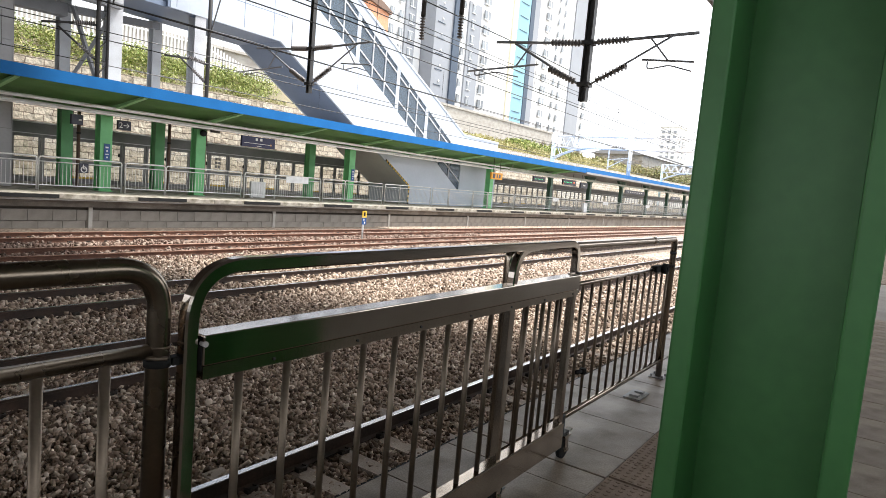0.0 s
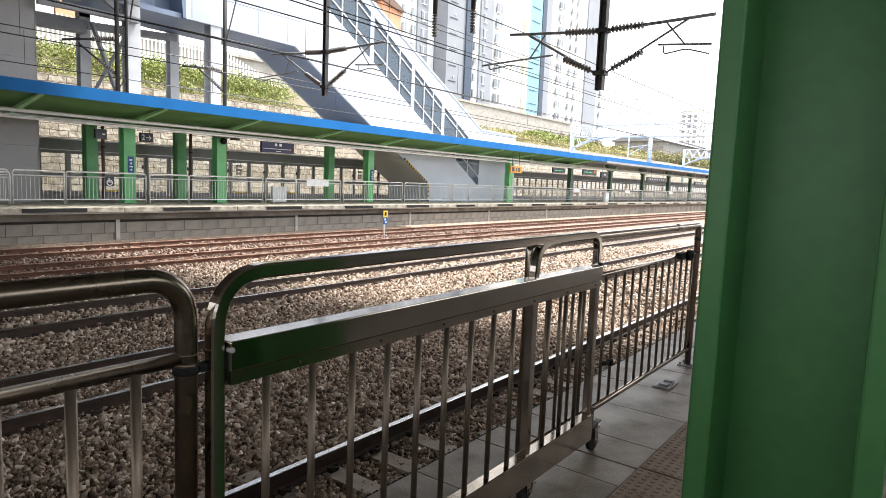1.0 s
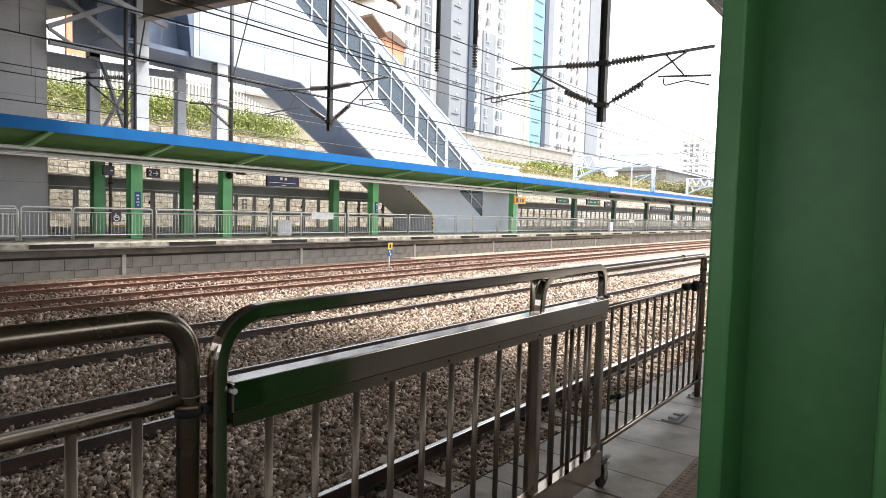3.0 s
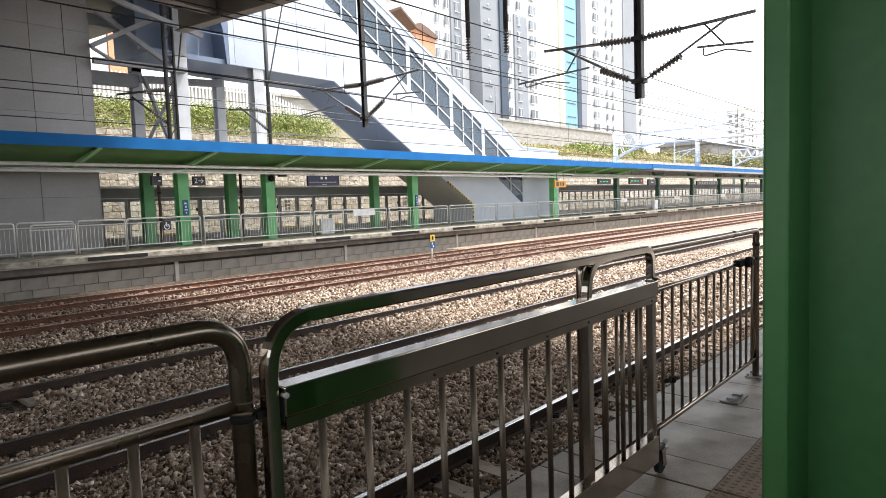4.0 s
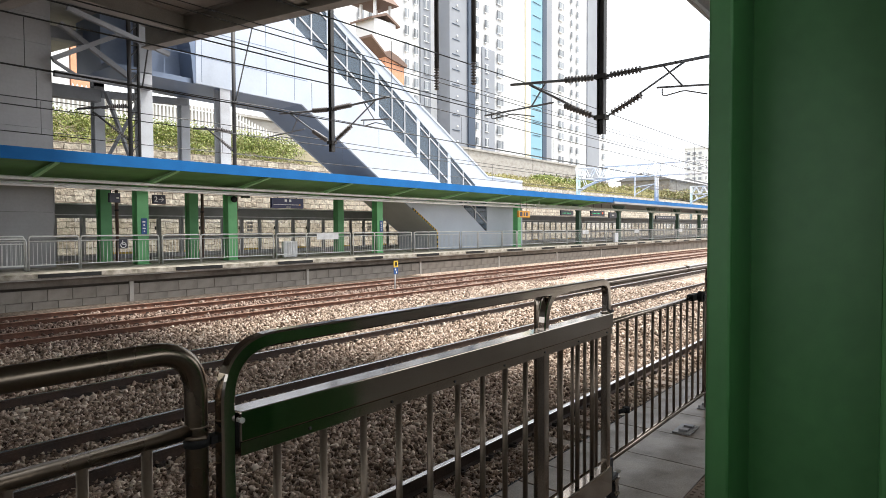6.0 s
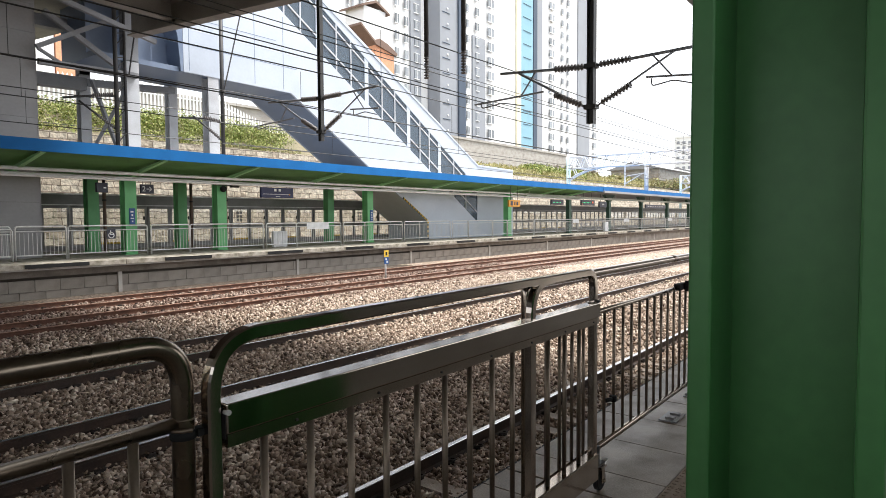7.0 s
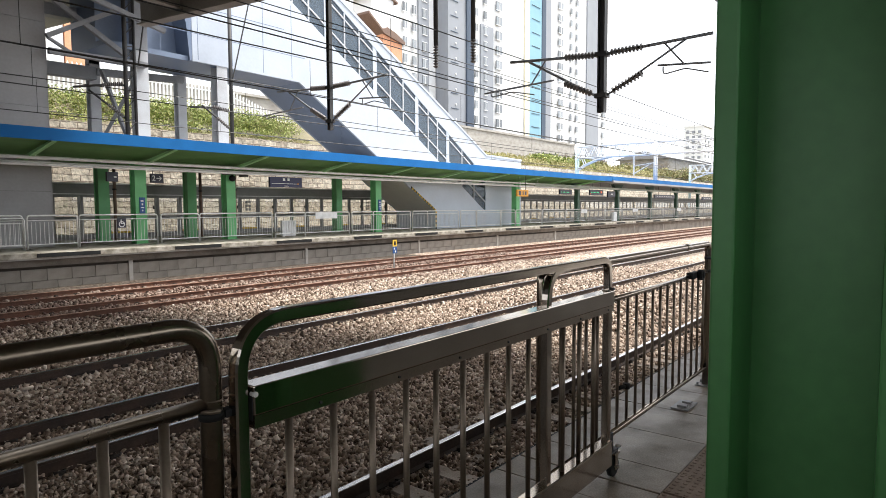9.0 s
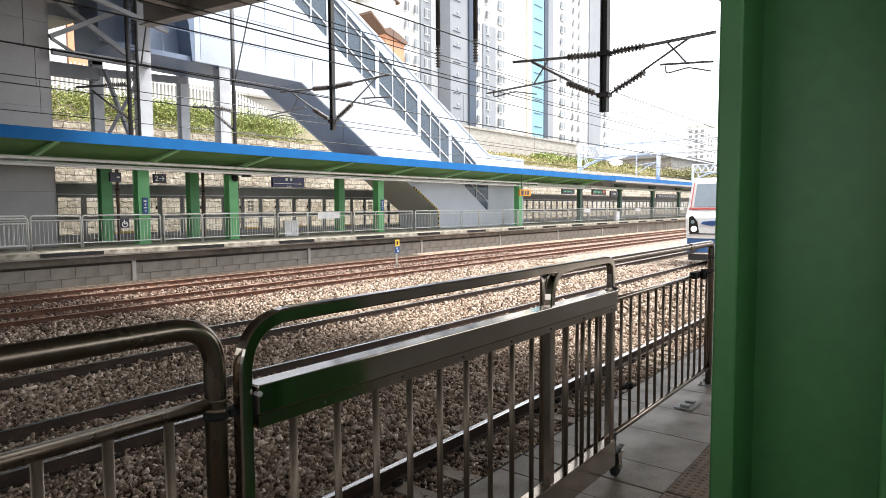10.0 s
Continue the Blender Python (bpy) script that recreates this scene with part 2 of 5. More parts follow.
M_RUSTSTONES = island_material("rust_stained_stones", [(0.07, 0.045, 0.034), (0.17, 0.105, 0.08), (0.27, 0.19, 0.15), (0.4, 0.32, 0.26)])
M_RUSTBALLAST = cell_material("rust_stained_ballast", [(0.07, 0.045, 0.034), (0.17, 0.11, 0.085), (0.26, 0.185, 0.145), (0.36, 0.28, 0.23), (0.46, 0.38, 0.31)], 17.0, 1.0, 0.05)
M_STEELFAR = material("galvanised_tube", (0.76, 0.755, 0.74), 0.35, 0.4, (0.52, 0.49, 0.47), 3.0, 0.6)
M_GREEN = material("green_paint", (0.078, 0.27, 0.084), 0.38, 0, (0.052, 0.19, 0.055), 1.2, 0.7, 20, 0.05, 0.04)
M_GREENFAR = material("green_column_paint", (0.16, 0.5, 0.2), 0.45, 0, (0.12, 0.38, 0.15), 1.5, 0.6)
M_GREENROOF = material("green_roof_sheet", (0.1, 0.235, 0.06), 0.6, 0, (0.07, 0.18, 0.045), 1.0, 0.6)
M_BLUE = material("blue_fascia", (0.006, 0.13, 0.38), 0.55, 0, (0.005, 0.105, 0.31), 1.2, 0.6, spec=0.2)
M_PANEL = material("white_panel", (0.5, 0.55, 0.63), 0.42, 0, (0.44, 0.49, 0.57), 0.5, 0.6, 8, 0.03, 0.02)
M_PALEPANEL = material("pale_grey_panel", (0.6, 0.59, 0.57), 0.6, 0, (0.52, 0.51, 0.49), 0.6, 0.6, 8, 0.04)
# Light grey panel darkened to blue: shade and sky reflection put into the colour.
M_SKYSHADE = material("sky_shaded_panel", (0.15, 0.2, 0.3), 0.45, 0, (0.18, 0.225, 0.31), 0.5, 0.6, 8, 0.03)
M_TOWER = material("grey_panel", (0.31, 0.305, 0.31), 0.5, 0, (0.26, 0.25, 0.25), 0.6, 0.6, 8, 0.04)
M_BRIDGE = material("bridge_underside", (0.3, 0.29, 0.28), 0.7, 0, (0.22, 0.21, 0.2), 0.7, 0.7)
M_STEELGREY = material("grey_steel_paint", (0.52, 0.54, 0.57), 0.5, 0, (0.4, 0.4, 0.42), 1.2, 0.7)
M_DARKSTEEL = material("dark_steel", (0.04, 0.04, 0.042), 0.55, 0.2, (0.07, 0.065, 0.06), 2.0, 0.6)
M_WIRE = material("wire", (0.05, 0.05, 0.05), 0.5, 0.6)
M_INSUL = material("insulator", (0.17, 0.155, 0.15), 0.3, 0)
M_DOOR = material("screen_door_frame", (0.25, 0.245, 0.24), 0.4, 0.2, (0.19, 0.185, 0.18), 1.5, 0.6)
M_BLACK = material("black_rubber", (0.018, 0.018, 0.018), 0.75, spec=0.25)
M_STONEWALL = masonry_material("masonry", (0.72, 0.65, 0.53), (0.52, 0.44, 0.34), (0.22, 0.175, 0.135))
M_LEAF = island_material("leaves", [(0.08, 0.11, 0.03), (0.2, 0.26, 0.06), (0.34, 0.38, 0.11), (0.44, 0.42, 0.19)], 0.6)
M_DRYLEAF = island_material("dry_leaves", [(0.2, 0.17, 0.09), (0.33, 0.28, 0.14), (0.27, 0.31, 0.12), (0.42, 0.36, 0.24)], 0.7)
M_SCRUB = island_material("scrub_leaves", [(0.2, 0.18, 0.07), (0.36, 0.34, 0.13), (0.46, 0.42, 0.2), (0.55, 0.47, 0.28)], 0.7)
M_TWIG = material("bare_twig", (0.3, 0.25, 0.2), 0.85, 0, (0.2, 0.165, 0.13))
M_EARTH = material("earth_bank", (0.2, 0.165, 0.11), 0.95, 0, (0.13, 0.13, 0.06), 0.5, 0.9, 10, 0.25, 0.5)
M_PICKET = material("picket_paint", (0.8, 0.8, 0.79), 0.6)
M_APT = material("apartment_white", (0.78, 0.78, 0.78), 0.8, 0, (0.7, 0.7, 0.7), 0.08, 0.5, 0.5, 0.03, 0)
# Grey raised to take in the haze that washes out the towers.
M_APTGREY = material("apartment_grey", (0.3, 0.315, 0.345), 0.8, 0, (0.26, 0.275, 0.305), 0.08, 0.5, 0.5, 0.03, 0)
M_APTDARK = material("apartment_dark", (0.075, 0.1, 0.14), 0.8, 0, (0.06, 0.08, 0.115), 0.08, 0.5, 0.5, 0.03, 0)
# Blue paled, with haze put into the colour.
M_APTBLUE = material("apartment_blue", (0.25, 0.44, 0.53), 0.7, 0, (0.21, 0.39, 0.48), 0.08, 0.5, 0.5, 0.03, 0)
M_APTCREAM = material("apartment_cream", (0.82, 0.76, 0.56), 0.8, 0, (0.76, 0.7, 0.5), 0.08, 0.5, 0.5, 0.03, 0)
M_APTGLASS = material("apartment_window", (0.24, 0.26, 0.28), 0.15, 0, (0.24, 0.26, 0.28), 0.3, 0.6, 2, 0.1, 0, 0.3)
M_ORANGE = material("orange_wall", (0.7, 0.34, 0.2), 0.8)
M_TILE = material("roof_brown", (0.2, 0.13, 0.1), 0.8)
M_YELLOW = material("yellow_paint", (0.72, 0.47, 0.05), 0.5)
M_WHITE = material("white_paint", (0.8, 0.8, 0.8), 0.5, grain_amount=0.03)
M_SIGNBLUE = material("sign_blue", (0.02, 0.085, 0.27), 0.4)
M_SIGNNAVY = material("sign_navy", (0.016, 0.018, 0.075), 0.4)
M_SIGNDARK = material("sign_dark", (0.03, 0.03, 0.05), 0.35)
M_SIGNORANGE = material("sign_orange", (0.62, 0.28, 0.02), 0.45)
M_LED = glow_material("led_green", (0.1, 0.8, 0.35), 0.5)
M_LEDRED = glow_material("led_red", (0.9, 0.2, 0.08), 0.5)
M_GLASS = glass_material("stair_glass", (0.3, 0.38, 0.46), alpha=0.25)
M_CLEAR = glass_material("door_glass", (0.97, 0.98, 0.975), alpha=0.05)
M_LOCO = material("loco_white", (0.82, 0.82, 0.8), 0.3, 0, (0.74, 0.74, 0.72), 1.0, 0.5, 20, 0.03, 0)
M_LOCOBLUE = material("loco_blue", (0.06, 0.17, 0.42), 0.35)
M_LOCORED = material("loco_red", (0.62, 0.1, 0.09), 0.35)
M_LOCOGLASS = material("loco_glass", (0.25, 0.3, 0.34), 0.06, 0, (0.3, 0.36, 0.4))
M_LAMP = glow_material("headlight_glow", (1.0, 0.97, 0.9), 4.0)


# ---- mesh helpers ----
def box(bm, x0, x1, y0, y1, z0, z1, mat=0, bevel=0.0):
    vs = [bm.verts.new((x, y, z)) for z in (z0, z1) for y in (y0, y1) for x in (x0, x1)]
    fs = []
    for q in ((0, 2, 3, 1), (4, 5, 7, 6), (0, 1, 5, 4), (2, 6, 7, 3), (0, 4, 6, 2), (1, 3, 7, 5)):
        f = bm.faces.new([vs[i] for i in q])
        f.material_index = mat
        fs.append(f)
    if bevel:
        bmesh.ops.bevel(bm, geom=list({e for f in fs for e in f.edges}), offset=bevel, segments=2, affect="EDGES", profile=0.5)
    return fs


def prism(bm, poly, axis, a, b, mat=0):
    """A flat outline of (u, v) pushed from a to b along an axis: y -> (u, v) is (x, z); x -> (y, z); z -> (x, y)."""
    def put(u, v, w):
        return {"y": (u, w, v), "x": (w, u, v), "z": (u, v, w)}[axis]
    lo = [bm.verts.new(put(u, v, a)) for u, v in poly]
    hi = [bm.verts.new(put(u, v, b)) for u, v in poly]
    n = len(poly)
    faces = [bm.faces.new(lo), bm.faces.new(hi[::-1])]
    for i in range(n):
        faces.append(bm.faces.new((lo[i], hi[i], hi[(i + 1) % n], lo[(i + 1) % n])))
    for f in faces:
        f.material_index = mat
    return faces


def tube(bm, pts, r, n=10, mat=0, cap=True):
    """A round tube along a line of points."""
    pts = [Vector(p) for p in pts]
    rings, side = [], None
    for i, p in enumerate(pts):
        d = (pts[min(i + 1, len(pts) - 1)] - pts[max(i - 1, 0)]).normalized()
        if side is None:
            side = d.cross(Vector((0, 0, 1)))
            if side.length < 0.1:
                side = d.cross(Vector((0, 1, 0)))
        side = (side - d * side.dot(d)).normalized()
        up = d.cross(side)
        rings.append([bm.verts.new(p + (side * math.cos(2 * math.pi * k / n) + up * math.sin(2 * math.pi * k / n)) * r) for k in range(n)])
    for a, b in zip(rings, rings[1:]):
        for k in range(n):
            f = bm.faces.new((a[k], a[(k + 1) % n], b[(k + 1) % n], b[k]))
            f.smooth, f.material_index = n > 6, mat
    if cap and n > 3:
        for ring in (rings[0][::-1], rings[-1]):
            bm.faces.new(ring).material_index = mat


def bent(points, radius, steps=6):
    """Round the inner corners of a line of points."""
    pts = [Vector(p) for p in points]
    res = [pts[0]]
    for a, b, c in zip(pts, pts[1:], pts[2:]):
        u, w = (a - b).normalized(), (c - b).normalized()
        p, q = b + u * radius, b + w * radius
        for i in range(steps + 1):
            s = i / steps
            res.append((p * (1 - s) + b * s) * (1 - s) + (b * (1 - s) + q * s) * s)
    return res + [pts[-1]]


def bar(bm, p, q, w, h=None, mat=0):
    """A square bar between two points."""
    p, q = Vector(p), Vector(q)
    d = (q - p).normalized()
    s = d.cross(Vector((0, 0, 1)))
    s = s.normalized() if s.length > 0.05 else Vector((1, 0, 0))
    u = s.cross(d)
    h = h or w
    ends = [[bm.verts.new(e + s * w / 2 * a + u * h / 2 * b) for a, b in ((-1, -1), (1, -1), (1, 1), (-1, 1))] for e in (p, q)]
    bm.faces.new(ends[0][::-1]).material_index = mat
    bm.faces.new(ends[1]).material_index = mat
    for k in range(4):
        bm.faces.new((ends[0][k], ends[0][(k + 1) % 4], ends[1][(k + 1) % 4], ends[1][k])).material_index = mat


def mesh_of(bm, name, mats):
    bmesh.ops.recalc_face_normals(bm, faces=bm.faces)
    me = bpy.data.meshes.new(name)
    bm.to_mesh(me)
    bm.free()
    for m in (mats if isinstance(mats, (list, tuple)) else [mats]):
        me.materials.append(m)
    return me


def part(name, bm, mats, parent=None, label="", at=None):
    ob = new(name, mesh_of(bm, name, mats))
    if parent is not None:
        ob.parent = parent
    if at is not None:
        ob.matrix_basis = at
    if label:
        tagged(ob, label)
    return ob


def share(name, me, parent, at):
    """One more piece on the same mesh."""
    ob = new(name, me)
    ob.parent = parent
    ob.matrix_basis = at
    return ob


def thing(name, label, category, group="", kind="", at=None):
    ob = new(name)
    ob.empty_display_size = 0.2
    if at is not None:
        ob.matrix_basis = at
    return tagged(ob, label, category, group, kind)

# ---- ground, tracks ----
RAIL_Z = -1.15
TRACKS = [3.80, 8.45, 12.75, 18.85, 22.65]
FAR_EDGE, FENCE_Y, DOOR_Y = 26.2, 28.7, 36.0

bm = bmesh.new()
box(bm, -900, 2500, -900, 2500, -2.4, -1.9)
tagged(part("ground", bm, M_EARTH), "bare brown earth reaching to the horizon", "ground", kind="structure")
# Bed coloured dark to stand in for shade in the gaps between stones.
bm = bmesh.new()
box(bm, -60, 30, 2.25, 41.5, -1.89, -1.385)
tagged(part("ballast_bed", bm, M_BALLAST), "ballast bed with gap shade in its colour, under the loose stone", "track bed", kind="structure")
bm = bmesh.new()
box(bm, 30, 420, 2.25, 41.5, -1.89, -1.36)
tagged(part("ballast_bed", bm, M_FARBALLAST), "bed of crushed brown and grey ballast stone", "track bed", kind="structure")


def stones(name, label, x0, x1, y0, y1, per_m2, size, seed, lift=0.0, mat=M_STONES):
    """Loose crushed stone, each an irregular lump."""
    rng = np.random.default_rng(seed)
    n = int((x1 - x0) * (y1 - y0) * per_m2)
    base = np.array([(-1, -1, -1), (1, -1, -1), (1, 1, -1), (-1, 1, -1), (-1, -1, 1), (1, -1, 1), (1, 1, 1), (-1, 1, 1)], float) * 0.5
    quads = np.array([(0, 3, 2, 1), (4, 5, 6, 7), (0, 1, 5, 4), (1, 2, 6, 5), (2, 3, 7, 6), (3, 0, 4, 7)])
    v = base[None] * rng.uniform(0.5, 1.4, (n, 1, 3)) + rng.uniform(-0.2, 0.2, (n, 8, 3))
    v *= size * rng.uniform(0.7, 1.35, (n, 1, 1)) * np.array([1.4, 0.85, 0.68])
    q = rng.normal(size=(n, 4))
    q /= np.linalg.norm(q, axis=1, keepdims=True)
    w, x, y, z = q.T
    rot = np.stack([1 - 2 * (y * y + z * z), 2 * (x * y - z * w), 2 * (x * z + y * w), 2 * (x * y + z * w), 1 - 2 * (x * x + z * z), 2 * (y * z - x * w),
                    2 * (x * z - y * w), 2 * (y * z + x * w), 1 - 2 * (x * x + y * y)], 1).reshape(n, 3, 3)
    v = np.einsum("nij,nkj->nki", rot, v)
    px, py = rng.uniform(x0, x1, n), rng.uniform(y0, y1, n)
    pz = -1.395 + lift + rng.uniform(-0.03, 0.046, n) + 0.02 * np.sin(px * 1.7) * np.cos(py * 2.3)
    v += np.stack([px, py, pz], 1)[:, None, :]
    f = (quads[None] + (np.arange(n) * 8)[:, None, None]).reshape(-1)
    me = bpy.data.meshes.new(name)
    me.vertices.add(n * 8)
    me.vertices.foreach_set("co", v.reshape(-1).astype(np.float32))
    me.loops.add(n * 24)
    me.loops.foreach_set("vertex_index", f.astype(np.int32))
    me.polygons.add(n * 6)
    me.polygons.foreach_set("loop_start", np.arange(0, n * 24, 4, dtype=np.int32))
    me.polygons.foreach_set("loop_total", np.full(n * 6, 4, dtype=np.int32))
    me.materials.append(mat)
    me.update()
    me.validate()
    return tagged(new(name, me), label, "ballast", kind="stuff")


stones("ballast_stones", "loose crushed ballast stones between the tracks", 0.5, 14, 2.4, 5.3, 1300, 0.04, 1, 0.014)
stones("ballast_stones", "loose crushed ballast stones heaped round the second track", 1.5, 14, 5.3, 11.2, 1000, 0.043, 6, 0.034)
stones("ballast_stones", "loose crushed ballast stones between the tracks", 3, 30, 10.8, 18.2, 240, 0.058, 2, 0.045)
stones("ballast_stones", "loose crushed ballast stones between the tracks", 14, 34, 2.4, 11.2, 190, 0.058, 3, 0.04)

RAIL = [(-0.07, -0.17), (0.07, -0.17), (0.07, -0.158), (0.012, -0.145), (0.01, -0.045), (0.036, -0.034), (0.036, -0.004), (0.03, 0.0), (-0.03, 0.0), (-0.036, -0.004), (-0.036, -0.034), (-0.01, -0.045), (-0.012, -0.145), (-0.07, -0.158)]


def rail_mesh(x0, x1, body, top):
    bm = bmesh.new()
    faces = prism(bm, RAIL, "x", x0, x1)
    for f in faces:
        f.normal_update()
        if min(v.co.z for v in f.verts) > -0.0045:
            f.material_index = 1
    return mesh_of(bm, "rail", [body, top])


def sleeper_mesh():
    bm = bmesh.new()
    prism(bm, [(-0.14, -0.2), (0.14, -0.2), (0.11, 0.0), (-0.11, 0.0)], "y", -1.25, 1.25)
    for s in (-0.7525, 0.7525):
        for d in (-0.1, 0.1):
            box(bm, -0.055, 0.055, s + d - 0.03, s + d + 0.03, 0.0, 0.035, 1)
            tube(bm, bent([(-0.05, s + d * 0.7, 0.04), (-0.05, s + d * 1.5, 0.055), (0.05, s + d * 1.5, 0.055), (0.05, s + d * 0.7, 0.04)], 0.03, 3), 0.011, 5, 1)
    return mesh_of(bm, "sleeper", [M_SLEEPER, M_CLIP])


SLEEPER = sleeper_mesh()
for i, y in enumerate(TRACKS):
    rusty = i > 2
    track = thing("railway_track", ("rusty little-used" if rusty else "worn steel") + " railway track on concrete sleepers in ballast", "railway track", "parallel railway tracks", at=pose(0, y, RAIL_Z))
    me = rail_mesh(-40, 420, M_RUST if rusty else M_RAIL, M_RUSTTOP if rusty else M_RAILTOP)
    for s in (-0.7525, 0.7525):
        share("rail", me, track, pose(0, s, 0))
    rng = random.Random(i)
    for k in range(100 if i < 3 else 110):
        share("sleeper", SLEEPER, track, pose(-1.2 + 0.3 * (i % 2) + k * 0.6, 0, -0.178 + rng.uniform(-0.004, 0.004), 0, 0, rng.uniform(-0.4, 0.4)))

for y in TRACKS[3:]:
    bm = bmesh.new()
    prism(bm, [(y - 1.75, -1.4), (y - 1.35, -1.318), (y + 1.35, -1.318), (y + 1.75, -1.4)], "x", -40, 420)
    tagged(part("ballast_ridge", bm, M_RUSTBALLAST), "ballast heaped over the sleepers of a rusty track", "track bed", kind="structure")
    stones("ballast_stones", "loose crushed ballast over the rusty track", 4, 34, y - 1.6, y + 1.6, 110, 0.066, int(y), 0.055, M_RUSTSTONES)

# ---- near platform ----
near = tagged(new("near_platform"), "concrete station platform with paving slabs and a tactile strip", "platform", kind="structure")
bm = bmesh.new()
box(bm, -40, 160, -6.0, 2.02, -1.89, -0.032)
box(bm, -40, 160, 2.02, 2.12, -0.25, -0.032)
part("platform_body", bm, M_CONC, near)

# ---- far platform ----
far = tagged(new("far_platform"), "raised island platform with block retaining wall and pale edge slab", "platform", kind="structure")
# The dark core stays bare above the blocks as painted shade below the slab.
bm = bmesh.new()
box(bm, -60, 300, FAR_EDGE + 0.55, DOOR_Y + 0.35, -1.89, -0.25)
part("wall_core", bm, M_JOINT, far)
bm = bmesh.new()
box(bm, -60, 300, FAR_EDGE + 0.02, DOOR_Y + 0.6, -0.246, -0.02)
part("deck", bm, M_CONC, far)
# Stain and overhang shade are both in the colour of this girder.
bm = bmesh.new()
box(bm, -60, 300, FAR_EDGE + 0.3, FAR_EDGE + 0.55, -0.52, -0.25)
part("edge_girder", bm, M_STAINSHADE, far, "concrete edge girder, dark from stain and painted overhang shade")

# ---- bridge over the tracks ----
BR = pose(14.15, 14.3, -1.3, 0, 0, 8.5)
bridge = thing("station_bridge", "dark steel underside of a station concourse crossing the tracks", "bridge", kind="structure", at=BR)
# The reach to x -45 is unseen, added to keep skylight off the left side.
bm = bmesh.new()
box(bm, -45, -0.5, -30, 10.3, 10.9, 11.2)
part("deck_soffit", bm, M_BRIDGE, bridge)
bm = bmesh.new()
box(bm, -45, -0.3, -30, 10.3, 11.3, 16.0)
part("concourse_wall", bm, M_PANEL, bridge)
# A higher deck added above the bracing to shade the far left.
bm = bmesh.new()
box(bm, -45, 4.5, 10.3, 32, 13.3, 13.6)
part("upper_deck_soffit", bm, M_BRIDGE, bridge)
GIRDER = [(-0.22, 0), (0.22, 0), (0.22, 0.05), (0.03, 0.05), (0.03, 0.86), (0.22, 0.86), (0.22, 0.9), (-0.22, 0.9), (-0.22, 0.86), (-0.03, 0.86), (-0.03, 0.05), (-0.22, 0.05)]
for x in (-0.4, -5.6, -11.0, -16.5, -22, -28, -34, -40):
    bm = bmesh.new()
    prism(bm, [(y + 0, z + 0) for y, z in GIRDER], "y", -30, 10.3)
    part("main_girder", bm, M_BRIDGE, bridge, at=pose(x, 0, 10.0))
bm = bmesh.new()
prism(bm, [(y, z * 0.75) for y, z in GIRDER], "x", -44, -0.4)
CROSS = mesh_of(bm, "cross_girder", [M_BRIDGE])
for k in range(7):
    share("cross_girder", CROSS, bridge, pose(0, -28 + k * 6.0, 10.22))

# ---- stair enclosure ----
SY0, SY1 = 30.2, 34.2
SL = -0.618


def line(x, x0, z0):
    return z0 + (x - x0) * SL


stairs = thing("stair_enclosure", "white panelled stairway enclosure with slanted glazing going down to the platform", "staircase", kind="structure")
low = [(24.56, 9.15), (37.42, 1.2)]
WB0, WT0 = (27.3, 11.7), (27.3, 14.7)


def wb(x):
    return line(x, *WB0) + 0.05


def wt(x):
    return line(x, *WT0)


def roof(x):
    return min(17.9, line(x, 33.8, 12.5))


for y0, y1, nm in ((SY0, SY0 + 0.15, "near_side"), (SY1 - 0.15, SY1, "far_side")):
    bm = bmesh.new()
    prism(bm, [(17.7, 9.2), (24.56, 9.15), (34.6, 3.05), (37.45, 1.35), (37.5, 0.0), (44.35, 0.0), (44.35, wb(44.35)), (23.0, wb(23.0)), (17.7, wb(23.0))], "y", y0, y1)
    part(nm + "_lower_wall", bm, M_PANEL, stairs)
    bm = bmesh.new()
    prism(bm, [(17.7, wt(23.0)), (23.0, wt(23.0)), (44.35, wt(44.35)), (44.35, roof(44.35)), (22.0, 17.9), (17.7, 17.9)], "y", y0, y1)
    part(nm + "_upper_wall", bm, M_PANEL, stairs)
    bm = bmesh.new()
    prism(bm, [(44.35, 0), (50.1, 0), (50.1, 5.85), (45.2, 5.95), (44.35, roof(44.35))], "y", y0, y1)
    part(nm + "_end_wall", bm, M_PANEL, stairs)
# The upper run carries the painted sky shade, the lower run the plain panel grey.
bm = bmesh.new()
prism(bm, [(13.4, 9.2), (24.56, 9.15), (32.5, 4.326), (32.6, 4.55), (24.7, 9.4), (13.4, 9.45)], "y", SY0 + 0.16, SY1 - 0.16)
part("soffit", bm, M_SKYSHADE, stairs)
bm = bmesh.new()
prism(bm, [(32.5, 4.326), (34.6, 3.05), (37.45, 1.35), (37.45, 1.6), (32.6, 4.55)], "y", SY0 + 0.16, SY1 - 0.16)
part("lower_soffit", bm, M_PALEPANEL, stairs, "pale grey soffit panel")
bm = bmesh.new()
prism(bm, [(13.4, 17.9), (22.0, 17.9), (44.35, roof(44.35)), (45.2, 5.95), (50.1, 5.85), (50.1, 6.0), (45.2, 6.1), (44.4, roof(44.4) + 0.15), (22.1, 18.1), (13.4, 18.1)], "y", SY0 - 0.05, SY1 + 0.05)
part("roof", bm, M_PANEL, stairs)
bm = bmesh.new()
box(bm, 49.95, 50.1, SY0 + 0.16, SY1 - 0.16, 2.6, 5.8)
box(bm, 37.5, 37.65, SY0 + 0.16, SY1 - 0.16, 0, 1.4)
part("end_panel", bm, M_PANEL, stairs)
WINS = [(22.9, 26.6), (27.0, 30.85), (31.2, 35.2), (35.55, 38.9), (39.25, 44.3)]
prev = 17.7
